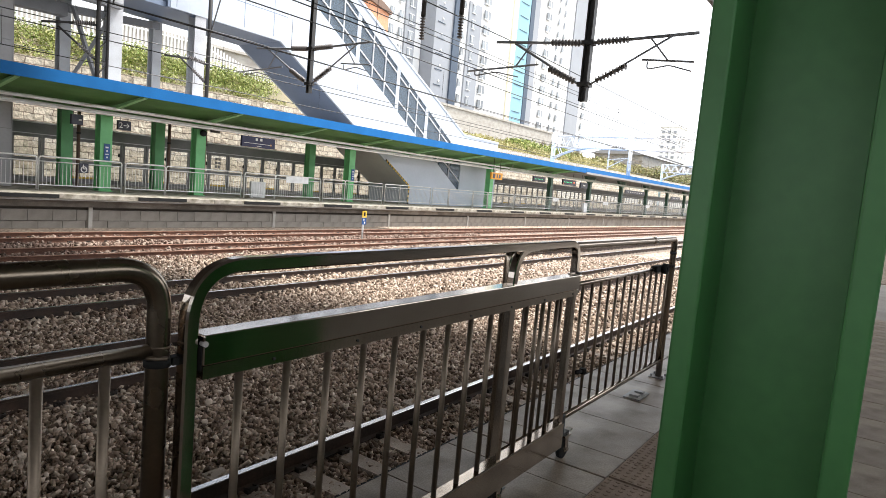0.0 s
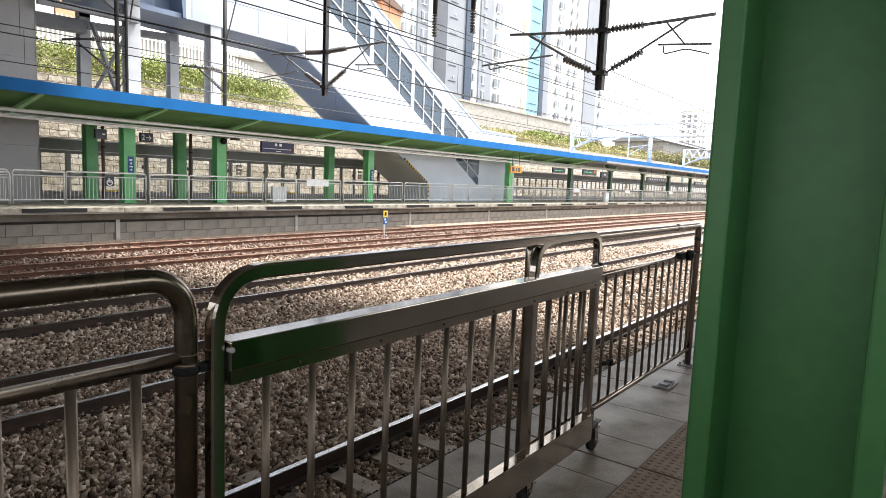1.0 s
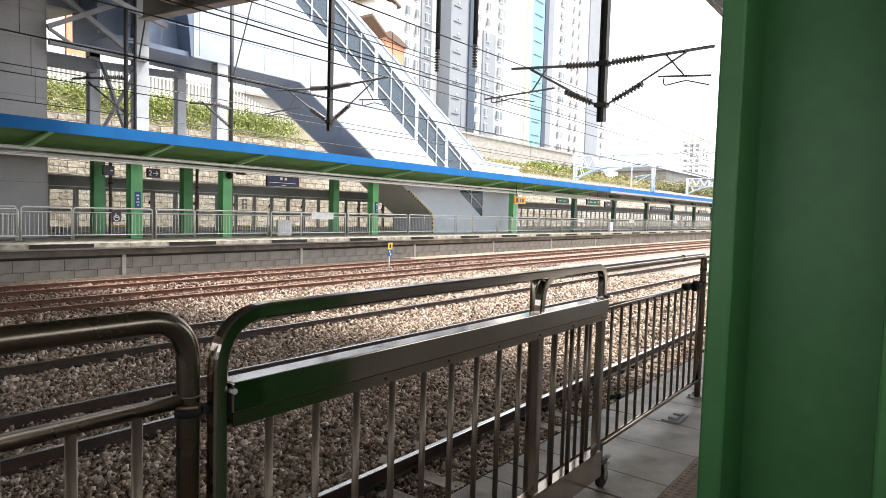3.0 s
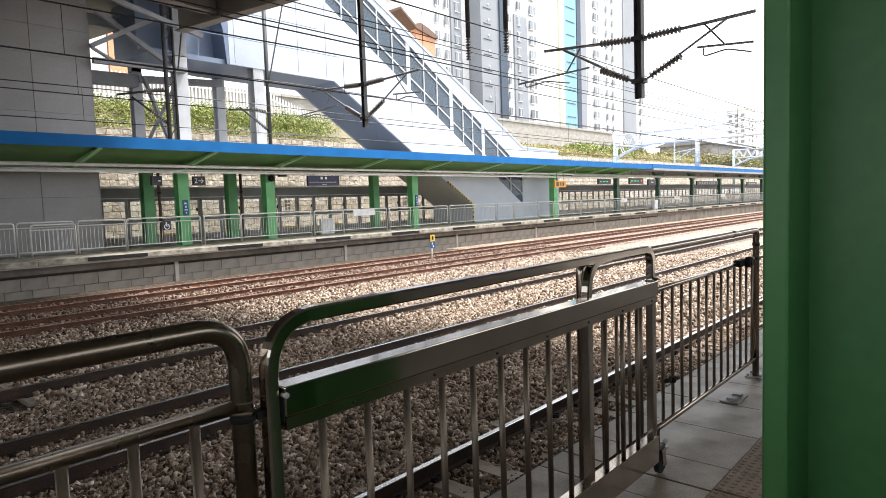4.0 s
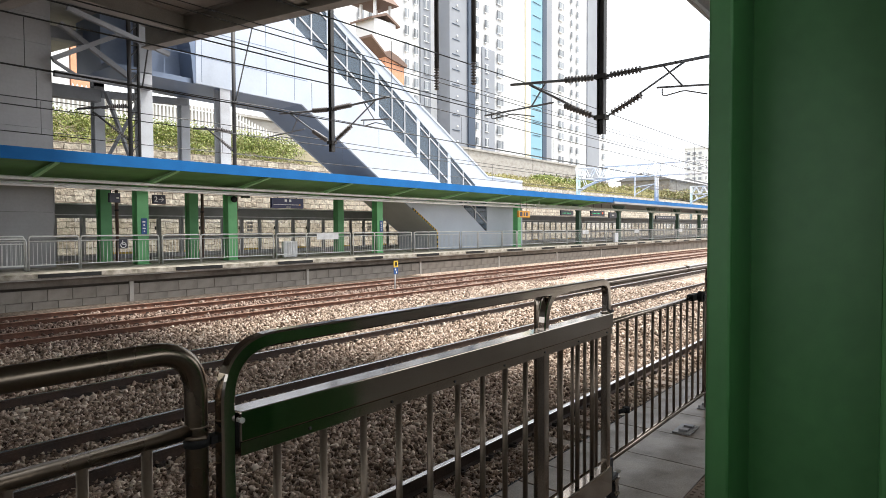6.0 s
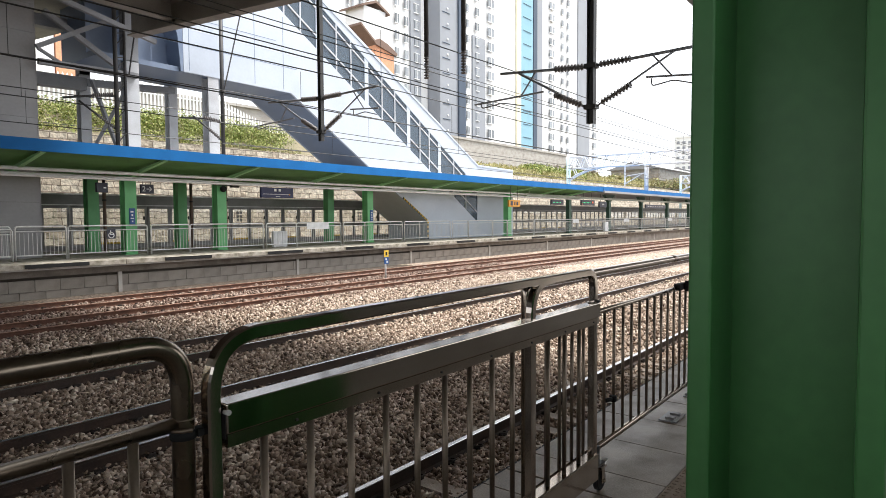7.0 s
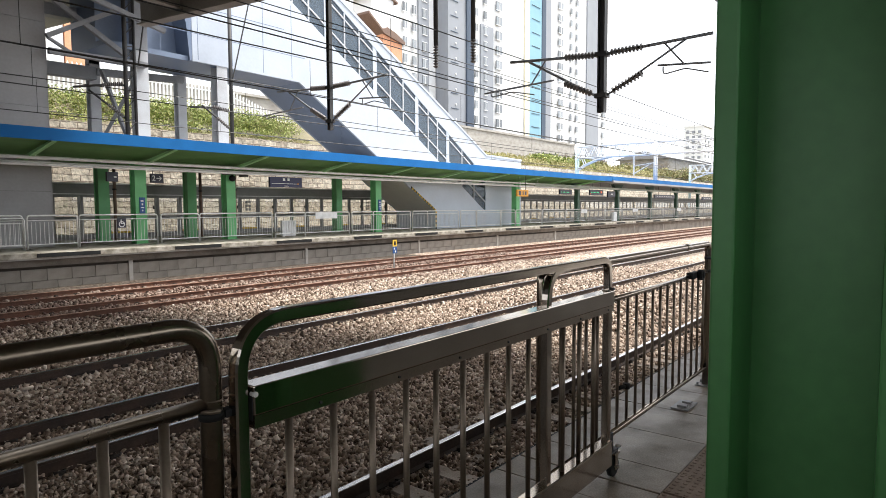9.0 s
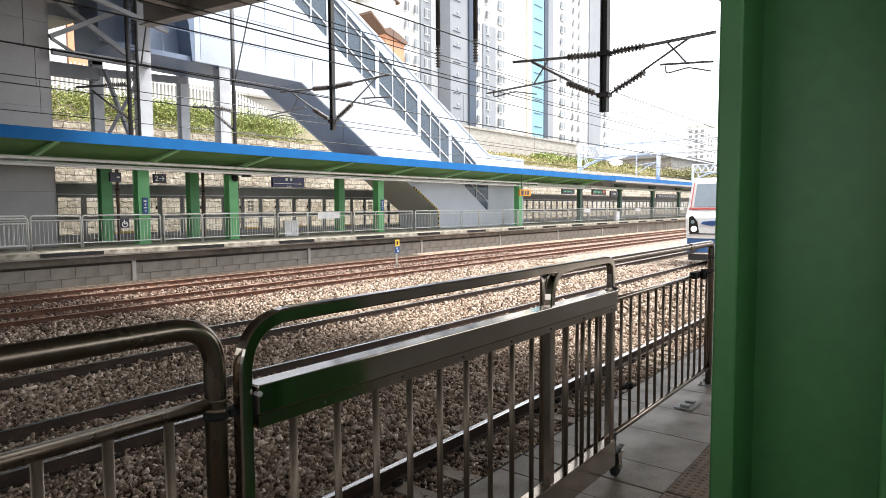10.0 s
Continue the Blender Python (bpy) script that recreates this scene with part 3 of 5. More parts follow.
for a, b in WINS + [(44.35, 44.35)]:
    bm = bmesh.new()
    prism(bm, [(prev, wb(max(prev, 23)) - 0.1), (a, wb(max(a, 23)) - 0.1), (a, wt(max(a, 23)) + 0.1), (prev, wt(max(prev, 23)) + 0.1)], "y", SY0 + 0.02, SY0 + 0.13)
    if a - prev > 0.05:
        part("mullion_panel", bm, M_PANEL, stairs)
    else:
        bm.free()
    prev = b
for a, b in WINS:
    w = part("window", bmesh.new(), M_STEELGREY, stairs)
    bm = bmesh.new()
    prism(bm, [(a, wb(a)), (b, wb(b)), (b, wt(b)), (a, wt(a))], "y", SY0 + 0.07, SY0 + 0.08)
    pane = part("pane", bm, M_GLASS, w)
    pane.visible_shadow = False
    n = 3
    for k in range(1, n):
        x = a + (b - a) * k / n
        bm = bmesh.new()
        bar(bm, (x, SY0 + 0.05, wb(x)), (x, SY0 + 0.05, wt(x)), 0.09)
        part("glazing_bar", bm, M_STEELGREY, w)
    for s in (0.28, 0.86):
        bm = bmesh.new()
        bar(bm, (a, SY0 + 0.05, wb(a) + s * (wt(a) - wb(a))), (b, SY0 + 0.05, wb(b) + s * (wt(b) - wb(b))), 0.08, 0.1)
        part("glazing_bar", bm, M_STEELGREY, w)
# hazard edge
for k in range(22):
    bm = bmesh.new()
    x = 34.6 + k * 0.13
    z = 3.05 - (x - 34.6) * 0.597
    prism(bm, [(x, z), (x + 0.13, z - 0.0776), (x + 0.18, z + 0.06), (x + 0.05, z + 0.137)], "y", SY0 - 0.02, SY0 - 0.004)
    part("hazard_stripe", bm, M_YELLOW if k % 2 else M_BLACK, stairs)
for k in range(8):
    bm = bmesh.new()
    box(bm, 37.46, 37.62, SY0 - 0.02, SY0 - 0.004, k * 0.17, k * 0.17 + 0.17)
    part("hazard_stripe", bm, M_YELLOW if k % 2 else M_BLACK, stairs)

# ---- lift tower ----
tower = thing("lift_tower", "tall grey panelled tower standing on the platform under the bridge", "tower", kind="structure")
bm = bmesh.new()
box(bm, -6, 11.0, 30.55, 35.0, 0, 14.5)
part("core", bm, M_JOINT, tower)
bm = bmesh.new()
box(bm, 0, 2.3, 0, 0.05, 0, 1.2)
PAN = mesh_of(bm, "cladding_panel", [M_TOWER])
for i in range(7):
    for k in range(12):
        share("cladding_panel", PAN, tower, pose(8.72 - i * 2.32, 30.5, k * 1.21))
bm = bmesh.new()
box(bm, 11.0, 11.05, 30.5, 35.0, 0, 14.5)
part("side_cladding", bm, M_TOWER, tower)

# ---- canopy over the far platform ----
canopy = thing("platform_canopy", "long platform canopy with blue fascia and green underside", "canopy", kind="structure")
bm = bmesh.new()
box(bm, -30, 61, 26.0, 26.06, 4.2, 4.66)
part("fascia", bm, M_BLUE, canopy)
bm = bmesh.new()
prism(bm, [(26.06, 4.28), (31.5, 3.75), (37.2, 4.35), (37.2, 4.45), (31.5, 4.2), (26.06, 4.5)], "x", -30, 61)
part("ceiling_sheet", bm, M_GREENROOF, canopy)
bm = bmesh.new()
prism(bm, [(26.06, 4.52), (31.5, 4.22), (37.2, 4.47), (37.2, 4.55), (31.5, 4.3), (26.06, 4.6)], "x", -30, 61)
part("roof_sheet", bm, M_TOWER, canopy)
for k, x in enumerate([9.6, 14.4, 19.2, 24.8, 30.4, 36, 41.6, 47.2, 52.8, 58.4]):
    bm = bmesh.new()
    prism(bm, [(26.15, 4.25), (26.15, 4.17), (29.6, 3.54), (29.9, 3.5), (29.9, 3.7), (29.6, 3.72)], "x", x - 0.09, x + 0.09)
    part("bracket", bm, M_GREENPALE, canopy)
for y, z, r in ((28.5, 3.72, 0.075), (29.1, 3.58, 0.04), (28.6, 3.46, 0.065)):
    bm = bmesh.new()
    tube(bm, [(-30, y, z), (61, y, z)], r, 8)
    part("pipe", bm, M_WHITE, canopy)

# ---- wall and bank behind ----
bm = bmesh.new()
box(bm, -60, 300, 41.6, 42.4, -1.89, 7.0)
tagged(part("masonry_wall", bm, M_STONEWALL), "rough pale masonry retaining wall behind the platform", "retaining wall", kind="structure")
bm = bmesh.new()
prism(bm, [(42.4, -1.8), (42.4, 6.9), (48, 9.6), (49, 9.9), (75, 10.5), (75, -1.8)], "x", -60, 40)
prism(bm, [(42.4, -1.8), (42.4, 6.7), (48, 8.1), (49, 8.3), (75, 8.9), (75, -1.8)], "x", 40, 400)
tagged(part("bank", bm, M_EARTH), "overgrown earth bank above the retaining wall", "bank", kind="structure")
bm = bmesh.new()
box(bm, 60, 141, 70, 70.6, 8, 16.5)
box(bm, 60, 141.2, 69.8, 70.7, 16.5, 16.9)
box(bm, 140.4, 141, 70.6, 74.5, 8, 16.5)
tagged(part("concrete_wall", bm, M_CONC), "long plain concrete retaining wall below the apartments", "retaining wall", kind="structure")

# ---- steel legs under the bridge ----
for x, y, w in ((15.1, 30.55, 0.6), (19.4, 30.55, 0.62), (14.5, 34.2, 0.5), (19.2, 34.2, 0.5)):
    leg = thing("steel_column", "light grey painted steel column carrying the bridge", "column", "bridge columns", at=pose(x, y, 4.15))
    bm = bmesh.new()
    h = w / 2
    box(bm, -h, h, -h, -h + 0.05, 0, 5.1)
    box(bm, -h, h, h - 0.05, h, 0, 5.1)
    box(bm, -0.04, 0.04, -h + 0.05, h - 0.05, 0, 5.1)
    part("shaft", bm, M_STEELGREY, leg)
    bm = bmesh.new()
    box(bm, -h - 0.1, h + 0.1, -h - 0.1, h + 0.1, 0.0, 0.04)
    part("base_plate", bm, M_STEELGREY, leg)

# ---- canopy columns ----
def column(x, y, h):
    c = thing("canopy_column", "bright green painted steel canopy column on the platform", "column", "canopy columns", at=pose(x, y, 0))
    bm = bmesh.new()
    w, d = 0.54, 0.5
    box(bm, -w / 2, w / 2, -d / 2, -d / 2 + 0.03, 0, h)
    box(bm, -w / 2, w / 2, d / 2 - 0.03, d / 2, 0, h)
    box(bm, -w / 2 + 0.05, w / 2 - 0.05, -d / 2 + 0.03, d / 2 - 0.03, 0, h)
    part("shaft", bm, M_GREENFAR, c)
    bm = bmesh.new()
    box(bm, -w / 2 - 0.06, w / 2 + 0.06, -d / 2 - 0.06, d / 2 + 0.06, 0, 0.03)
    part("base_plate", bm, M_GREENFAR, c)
    return c


for x in (14.4, 19.2, 30.4):
    column(x, 29.65, 3.85)
    column(x, 33.5, 3.9)
column(37.8, 32.5, 3.8)
for x in (47.2,):
    column(x, 29.0, 3.85)

# ---- near pillar and roof ----
pillar = thing("steel_pillar", "dark green painted steel pillar holding the platform roof", "pillar")
bm = bmesh.new()
box(bm, 1.87, 2.37, 0.436, 0.50, 0, 4.1, bevel=0.008)
box(bm, 1.87, 2.37, 0.03, 0.095, 0, 4.1, bevel=0.008)
box(bm, 2.11, 2.15, 0.095, 0.436, 0, 4.1)
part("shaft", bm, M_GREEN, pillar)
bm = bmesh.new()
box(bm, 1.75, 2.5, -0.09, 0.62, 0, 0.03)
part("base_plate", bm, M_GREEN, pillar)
# The eave is real; the unseen depth behind it is set to shape the light.
bm = bmesh.new()
prism(bm, [(-3.5, 4.78), (2.25, 4.35), (2.25, 4.2), (2.2, 4.2), (2.2, 4.25), (-3.5, 4.63)], "x", -40, 160)
tagged(part("platform_roof", bm, M_STEELGREY), "sheet metal roof over the near platform", "roof", kind="structure")
# Added out of view: blocks part of the light from behind the camera.
bm = bmesh.new()
box(bm, -40, 160, -6.3, -6.0, -1.8, 2.5)
tagged(part("wall_back", bm, M_TOWER), "unseen grey wall added behind the platform to limit the light", "wall", kind="structure")

# ---- near fence and gate ----
def square_tube(bm, pts, w, mat=0):
    """A square tube that stays upright along a line in the plane of the fence."""
    pts = [Vector(p) for p in pts]
    rings = []
    for i, p in enumerate(pts):
        d = (pts[min(i + 1, len(pts) - 1)] - pts[max(i - 1, 0)]).normalized()
        s = Vector((0, 1, 0))
        u = d.cross(s).normalized()
        h, c = w / 2, w * 0.13
        rings.append([bm.verts.new(p + s * a + u * b) for a, b in ((-h, -h + c), (-h + c, -h), (h - c, -h), (h, -h + c), (h, h - c), (h - c, h), (-h + c, h), (-h, h - c))])
    for a, b in zip(rings, rings[1:]):
        for k in range(8):
            bm.faces.new((a[k], a[(k + 1) % 8], b[(k + 1) % 8], b[k])).material_index = mat
    bm.faces.new(rings[0][::-1])
    bm.faces.new(rings[-1])


fence = thing("platform_fence", "brushed stainless steel platform fence with a rounded top tube", "fence", "near platform fence", at=pose(0, 1.528, 0))
bm = bmesh.new()
tube(bm, bent([(-2.2, 0, 1.337), (0.919, 0, 1.337), (0.919, 0, 0.0)], 0.12, 12), 0.0295, 22)
part("top_tube", bm, M_BRUSHED, fence)
bm = bmesh.new()
tube(bm, [(-2.2, 0, 1.12), (0.9, 0, 1.12)], 0.0195, 16)
part("mid_rail", bm, M_BRUSHED, fence)
bm = bmesh.new()
tube(bm, [(-2.2, 0, 0.18), (0.9, 0, 0.18)], 0.0175, 14)
part("bottom_rail", bm, M_BRUSHED, fence)
bm = bmesh.new()
tube(bm, [(0, 0, 0.18), (0, 0, 1.105)], 0.0132, 12)
BAR1 = mesh_of(bm, "bar", [M_BAR])
for k in range(19):
    share("bar", BAR1, fence, pose(0.785 - k * 0.15, 0, 0))
# strap clamp that ties the fence to the gate
bm = bmesh.new()
tube(bm, [(0.919, 0, 1.078), (0.919, 0, 1.1)], 0.034, 20)
box(bm, 0.945, 0.985, -0.03, 0.004, 1.078, 1.1, bevel=0.003)
part("hinge_clamp", bm, M_BLACK, fence, "black hinge clamp")
bm = bmesh.new()
tube(bm, [(0.919, 0, 1.128), (0.919, 0, 1.133)], 0.0312, 20)
tube(bm, [(0.88, -0.012, 1.108), (0.9, -0.03, 1.106), (0.925, -0.035, 1.104)], 0.006, 8)
part("weld_seam", bm, M_BAR, fence)
bm = bmesh.new()
tube(bm, [(0.919, 0, 0), (0.919, 0, 0.012)], 0.08, 16)
part("base_flange", bm, M_BRUSHED, fence)

gate = thing("fence_gate", "closed stainless steel sliding gate on casters with a box beam", "gate", at=pose(0, 1.496, 0))
bm = bmesh.new()
left = bent([(0.984, 0, 0.1), (0.984, 0, 1.339), (2.2, 0, 1.339)], 0.16, 14)
right = bent([(2.2, 0, 1.339), (3.468, 0, 1.339), (3.468, 0, 1.152)], 0.085, 10)
square_tube(bm, left + right[1:], 0.042)
part("outer_frame", bm, M_POLISHED, gate)
bm = bmesh.new()
square_tube(bm, bent([(2.728, 0, 1.155), (2.728, 0, 1.334), (2.95, 0, 1.334)], 0.172, 12), 0.0415)
part("handle_post", bm, M_POLISHED, gate)
bm = bmesh.new()
box(bm, 1.008, 3.487, -0.036, 0.036, 1.074, 1.158, bevel=0.004)
part("box_beam", bm, M_POLISHED, gate)
bm = bmesh.new()
box(bm, 1.012, 3.485, -0.031, 0.031, 1.036, 1.072)
part("beam_lip", bm, M_STEEL, gate)
for k in range(7):
    bm = bmesh.new()
    tube(bm, [(1.25 + k * 0.36, -0.031, 1.052), (1.25 + k * 0.36, -0.034, 1.052)], 0.005, 8)
    part("rivet", bm, M_DARKSTEEL, gate)
bm = bmesh.new()
tube(bm, [(3.468, 0, 1.152), (3.468, 0, 1.164)], 0.034, 16)
part("tube_collar", bm, M_STEEL, gate)
bm = bmesh.new()
tube(bm, [(3.452, -0.032, 1.168), (3.484, -0.032, 1.168)], 0.009, 8)
part("collar_bolt", bm, M_DARKSTEEL, gate)
bm = bmesh.new()
box(bm, 0.99, 3.487, -0.034, 0.034, 0.1, 0.256, bevel=0.006)
part("bottom_beam", bm, M_STEEL, gate)
bm = bmesh.new()
box(bm, 1.0055, 1.0075, -0.03, 0.03, 1.06, 1.13)
part("end_cap", bm, M_BLACK, gate)
bm = bmesh.new()
tube(bm, [(1.012, -0.02, 1.135), (1.012, -0.04, 1.135)], 0.008, 10)
part("end_bolt", bm, M_STEELFAR, gate)
bm = bmesh.new()
tube(bm, [(0, 0, 0.25), (0, 0, 1.04)], 0.0122, 12)
BAR2 = mesh_of(bm, "bar", [M_BAR])
for x in [1.152 + k * 0.1755 for k in range(9)] + [2.91, 3.1, 3.281]:
    share("bar", BAR2, gate, pose(x, 0, 0))
for x, w in ((2.728, 0.043), (3.466, 0.044)):
    bm = bmesh.new()
    box(bm, x - w / 2, x + w / 2, -w / 2, w / 2, 0.25, 1.04, bevel=0.005)
    part("upright", bm, M_STEEL, gate)
for x in (3.572, 2.75, 1.15):
    c = part("caster", bmesh.new(), M_DARKSTEEL, gate)
    bm = bmesh.new()
    tube(bm, [(x, -0.016, 0.066), (x, -0.012, 0.066)], 0.058, 24)
    tube(bm, [(x, -0.012, 0.066), (x, 0.012, 0.066)], 0.065, 24)
    tube(bm, [(x, 0.012, 0.066), (x, 0.016, 0.066)], 0.058, 24)
    part("wheel", bm, M_BLACK, c, "black rubber wheel")
    bm = bmesh.new()
    box(bm, x - 0.02, x + 0.02, -0.03, -0.022, 0.05, 0.15, bevel=0.003)
    box(bm, x - 0.02, x + 0.02, 0.022, 0.03, 0.05, 0.15, bevel=0.003)
    box(bm, x - 0.04, x + 0.04, -0.032, 0.032, 0.142, 0.154)
    part("fork", bm, M_STEEL, c)
    bm = bmesh.new()
    tube(bm, [(x, -0.04, 0.066), (x, 0.04, 0.066)], 0.011, 8)
    part("axle", bm, M_STEEL, c)
    if x > 3:
        bm = bmesh.new()
        bar(bm, (x + 0.01, 0.0, 0.15), (x + 0.075, -0.01, 0.175), 0.03, 0.006)
        part("brake_tab", bm, M_STEELFAR, c, "bright steel brake tab")
bm = bmesh.new()
box(bm, 3.488, 3.61, -0.02, 0.02, 0.156, 0.172)
box(bm, 3.488, 3.53, -0.02, 0.02, 0.172, 0.29)
part("caster_arm", bm, M_DARKSTEEL, gate)

fence2 = thing("platform_fence", "stainless steel fence panel standing behind the sliding gate", "fence", "near platform fence", at=pose(0, 1.612, 0))
bm = bmesh.new()
tube(bm, bent([(2.89, 0, 0.0), (2.89, 0, 1.307), (5.956, 0, 1.307), (5.956, 0, 0)], 0.055, 6), 0.028, 16)
part("top_tube", bm, M_STEEL, fence2)
for x in (5.33,):
    bm = bmesh.new()
    tube(bm, [(x - 0.05, 0, 1.307), (x + 0.05, 0, 1.307)], 0.0305, 16)
    part("sleeve", bm, M_STEEL, fence2)
bm = bmesh.new()
for z in (1.06, 1.18):
    tube(bm, [(5.956, 0, z - 0.012), (5.956, 0, z + 0.012)], 0.0305, 14)
part("post_collar", bm, M_DARKSTEEL, fence2)
for z, r in ((1.052, 0.0165), (0.171, 0.019)):
    bm = bmesh.new()
    tube(bm, [(2.9, 0, z), (5.94, 0, z)], r, 12)
    part("rail", bm, M_STEEL, fence2)
bm = bmesh.new()
tube(bm, [(0, 0, 0.171), (0, 0, 1.052)], 0.0105, 10)
BAR3 = mesh_of(bm, "bar", [M_BAR])
for k in range(18):
    share("bar", BAR3, fence2, pose(3.11 + k * 0.1603, 0, 0))
bm = bmesh.new()
box(bm, 5.42, 5.62, -0.028, 0.028, 1.03, 1.085, bevel=0.006)
tube(bm, [(5.575, -0.028, 1.06), (5.575, -0.07, 1.06)], 0.046, 20)
tube(bm, [(5.575, -0.07, 1.06), (5.575, -0.08, 1.06)], 0.024, 18)
part("round_knob", bm, M_BLACK, fence2, "round black rubber stop")
bm = bmesh.new()
tube(bm, [(3.91, -0.01, 0.45), (3.99, -0.03, 0.45)], 0.014, 10)
tube(bm, [(3.99, -0.03, 0.432), (3.99, -0.03, 0.468)], 0.024, 12)
part("latch", bm, M_BLACK, fence2, "black gate latch")
for x in (2.89, 5.956):
    bm = bmesh.new()
    box(bm, x - 0.075, x + 0.075, -0.07, 0.07, 0, 0.01, bevel=0.002)
    for a in (-0.055, 0.055):
        for c in (-0.05, 0.05):
            tube(bm, [(x + a, c, 0.01), (x + a, c, 0.032)], 0.01, 6)
    part("base_plate", bm, M_TOWER, fence2)

# ---- platform surface ----
def slab(w, d, h=0.03):
    bm = bmesh.new()
    fs = box(bm, 0.004, w - 0.004, 0.004, d - 0.004, -h, 0)
    bmesh.ops.bevel(bm, geom=list(fs[1].edges), offset=0.003, segments=1, affect="EDGES")
    return mesh_of(bm, "paving_slab", [M_SLAB])


S1, S2, S3 = slab(0.6, 0.59), slab(0.6, 0.35), slab(0.6, 0.6)
for y, d in ((1.18, 0.59), (1.77, 0.35), (0.278, 0.6), (-0.322, 0.6)):
    share("paving_slab", slab(0.275, d), near, pose(3.23, y, 0))
    share("paving_slab", slab(0.34, d), near, pose(3.515, y, 0))
rng = random.Random(5)
for k in range(-4, 34):
    x = (0.23 if k < 5 else 0.855) + k * 0.6
    for y, me in ((1.18, S1), (1.77, S2), (0.278, S3), (-0.322, S3)):
        if k < 20 or y > 0.2:
            share("paving_slab", me, near, pose(x, y, rng.uniform(-0.0015, 0.0015), rng.uniform(-0.1, 0.1), rng.uniform(-0.1, 0.1)))
bm = bmesh.new()
box(bm, 0.002, 0.298, 0.002, 0.298, -0.03, 0)
for i in range(6):
    for j in range(6):
        x, y = 0.025 + i * 0.05, 0.025 + j * 0.05
        lo = [bm.verts.new((x + 0.0165 * math.cos(a * math.pi / 4), y + 0.0165 * math.sin(a * math.pi / 4), -0.001)) for a in range(8)]
        hi = [bm.verts.new((x + 0.011 * math.cos(a * math.pi / 4), y + 0.011 * math.sin(a * math.pi / 4), 0.005)) for a in range(8)]
        for a in range(8):
            bm.faces.new((lo[a], lo[(a + 1) % 8], hi[(a + 1) % 8], hi[a]))
        bm.faces.new(hi)
TACT = mesh_of(bm, "tactile_tile", [M_TACTILE])
for k in range(-8, 50):
    share("tactile_tile", TACT, near, pose(0.53 + k * 0.3 + (0.02 if k > 9 else 0), 0.879, 0.001))
bm = bmesh.new()
box(bm, -40, -2.18, -6, 2.12, -0.03, -0.002)
box(bm, 20.9, 160, -6, 2.12, -0.03, -0.002)
part("platform_screed", bm, M_SLAB, near)
bm = bmesh.new()
box(bm, -40, 160, 2.12, 2.16, -0.16, -0.03)
for k in range(160):
    box(bm, 0.3 + k * 0.05, 0.33 + k * 0.05, 2.16, 2.175, -0.13, -0.035)
part("rubber_edge", bm, M_BLACK, near, "ribbed black rubber edge strip")
bm = bmesh.new()
box(bm, 5.08, 5.34, 1.5, 1.64, 0.0, 0.012, bevel=0.003)
box(bm, 5.12, 5.18, 1.53, 1.6, 0.012, 0.03)
box(bm, 5.25, 5.3, 1.53, 1.6, 0.012, 0.028)
tagged(part("floor_plate", bm, M_TOWER), "small steel floor plate bolted to the paving", "floor plate")

# ---- far platform details ----
bm = bmesh.new()
box(bm, 0.008, 0.872, 0, 0.1, 0.012, 0.45, bevel=0.006)
HIGHB = mesh_of(bm, "wall_block", [M_BLOCK])
bm = bmesh.new()
box(bm, 0.008, 0.872, 0, 0.1, 0.012, 0.30, bevel=0.006)
LOWB = mesh_of(bm, "wall_block", [M_BLOCK])
rng = random.Random(9)
for k in range(70):
    x = 2.3 + k * 0.88
    share("wall_block", HIGHB, far, pose(x, 26.66 + rng.uniform(-0.008, 0.008), -1.09))
    share("wall_block", LOWB, far, pose(x + 0.36, 26.66 + rng.uniform(-0.008, 0.008), -1.395))
bm = bmesh.new()
box(bm, 63.8, 300, 26.66, 26.74, -1.4, -0.53)
part("wall_face", bm, M_BLOCK, far)
for k in range(8):
    bm = bmesh.new()
    box(bm, 12.42 + k * 9.4, 12.58 + k * 9.4, 26.6, 26.66, -1.4, -0.45)
    part("drain_pipe", bm, M_CONC, far)
bm = bmesh.new()
box(bm, 0.006, 1.79, 0, 0.62, -0.2, 0.0, bevel=0.012)
CURB = mesh_of(bm, "edge_slab", [M_CURB])
for k in range(56):
    share("edge_slab", CURB, far, pose(0 + k * 1.795, FAR_EDGE - 0.02, 0.003 + rng.uniform(-0.004, 0.004)))
bm = bmesh.new()
box(bm, 0, 2.25, -0.03, 0, -0.14, 0.005)
PLATE = mesh_of(bm, "edge_pad", [M_BLACK])
for k in range(18):
    share("edge_pad", PLATE, far, pose(8.86 + k * 5.39, FAR_EDGE - 0.022, -0.02))
bm = bmesh.new()
box(bm, -60, 300, FAR_EDGE + 0.6, DOOR_Y + 0.6, -0.02, 0.0)
part("platform_paving", bm, M_CURB, far)

# far fence
def far_panel(x0, x1, y, bars=True, gate_panel=False):
    h = 1.28 if gate_panel else 1.38
    f = thing("platform_fence", ("low gate section of galvanised tube fence" if gate_panel else "galvanised tube fence panel with rounded corners") + " on the platform", "fence", "far platform fence", at=pose(x0, y, 0))
    w = x1 - x0
    bm = bmesh.new()
    tube(bm, bent([(0, 0, 0), (0, 0, h), (w, 0, h), (w, 0, 0)], 0.13, 5), 0.035, 8)
    part("outer_tube", bm, M_STEELFAR, f)
    for z in (h - 0.2, 0.2):
        bm = bmesh.new()
        tube(bm, [(0, 0, z), (w, 0, z)], 0.026, 6)
        part("rail", bm, M_STEELFAR, f)
    n = int(w / 0.155)
    for k in range(1, n):
        share("bar", FBAR, f, pose(w * k / n, 0, 0))
    return f


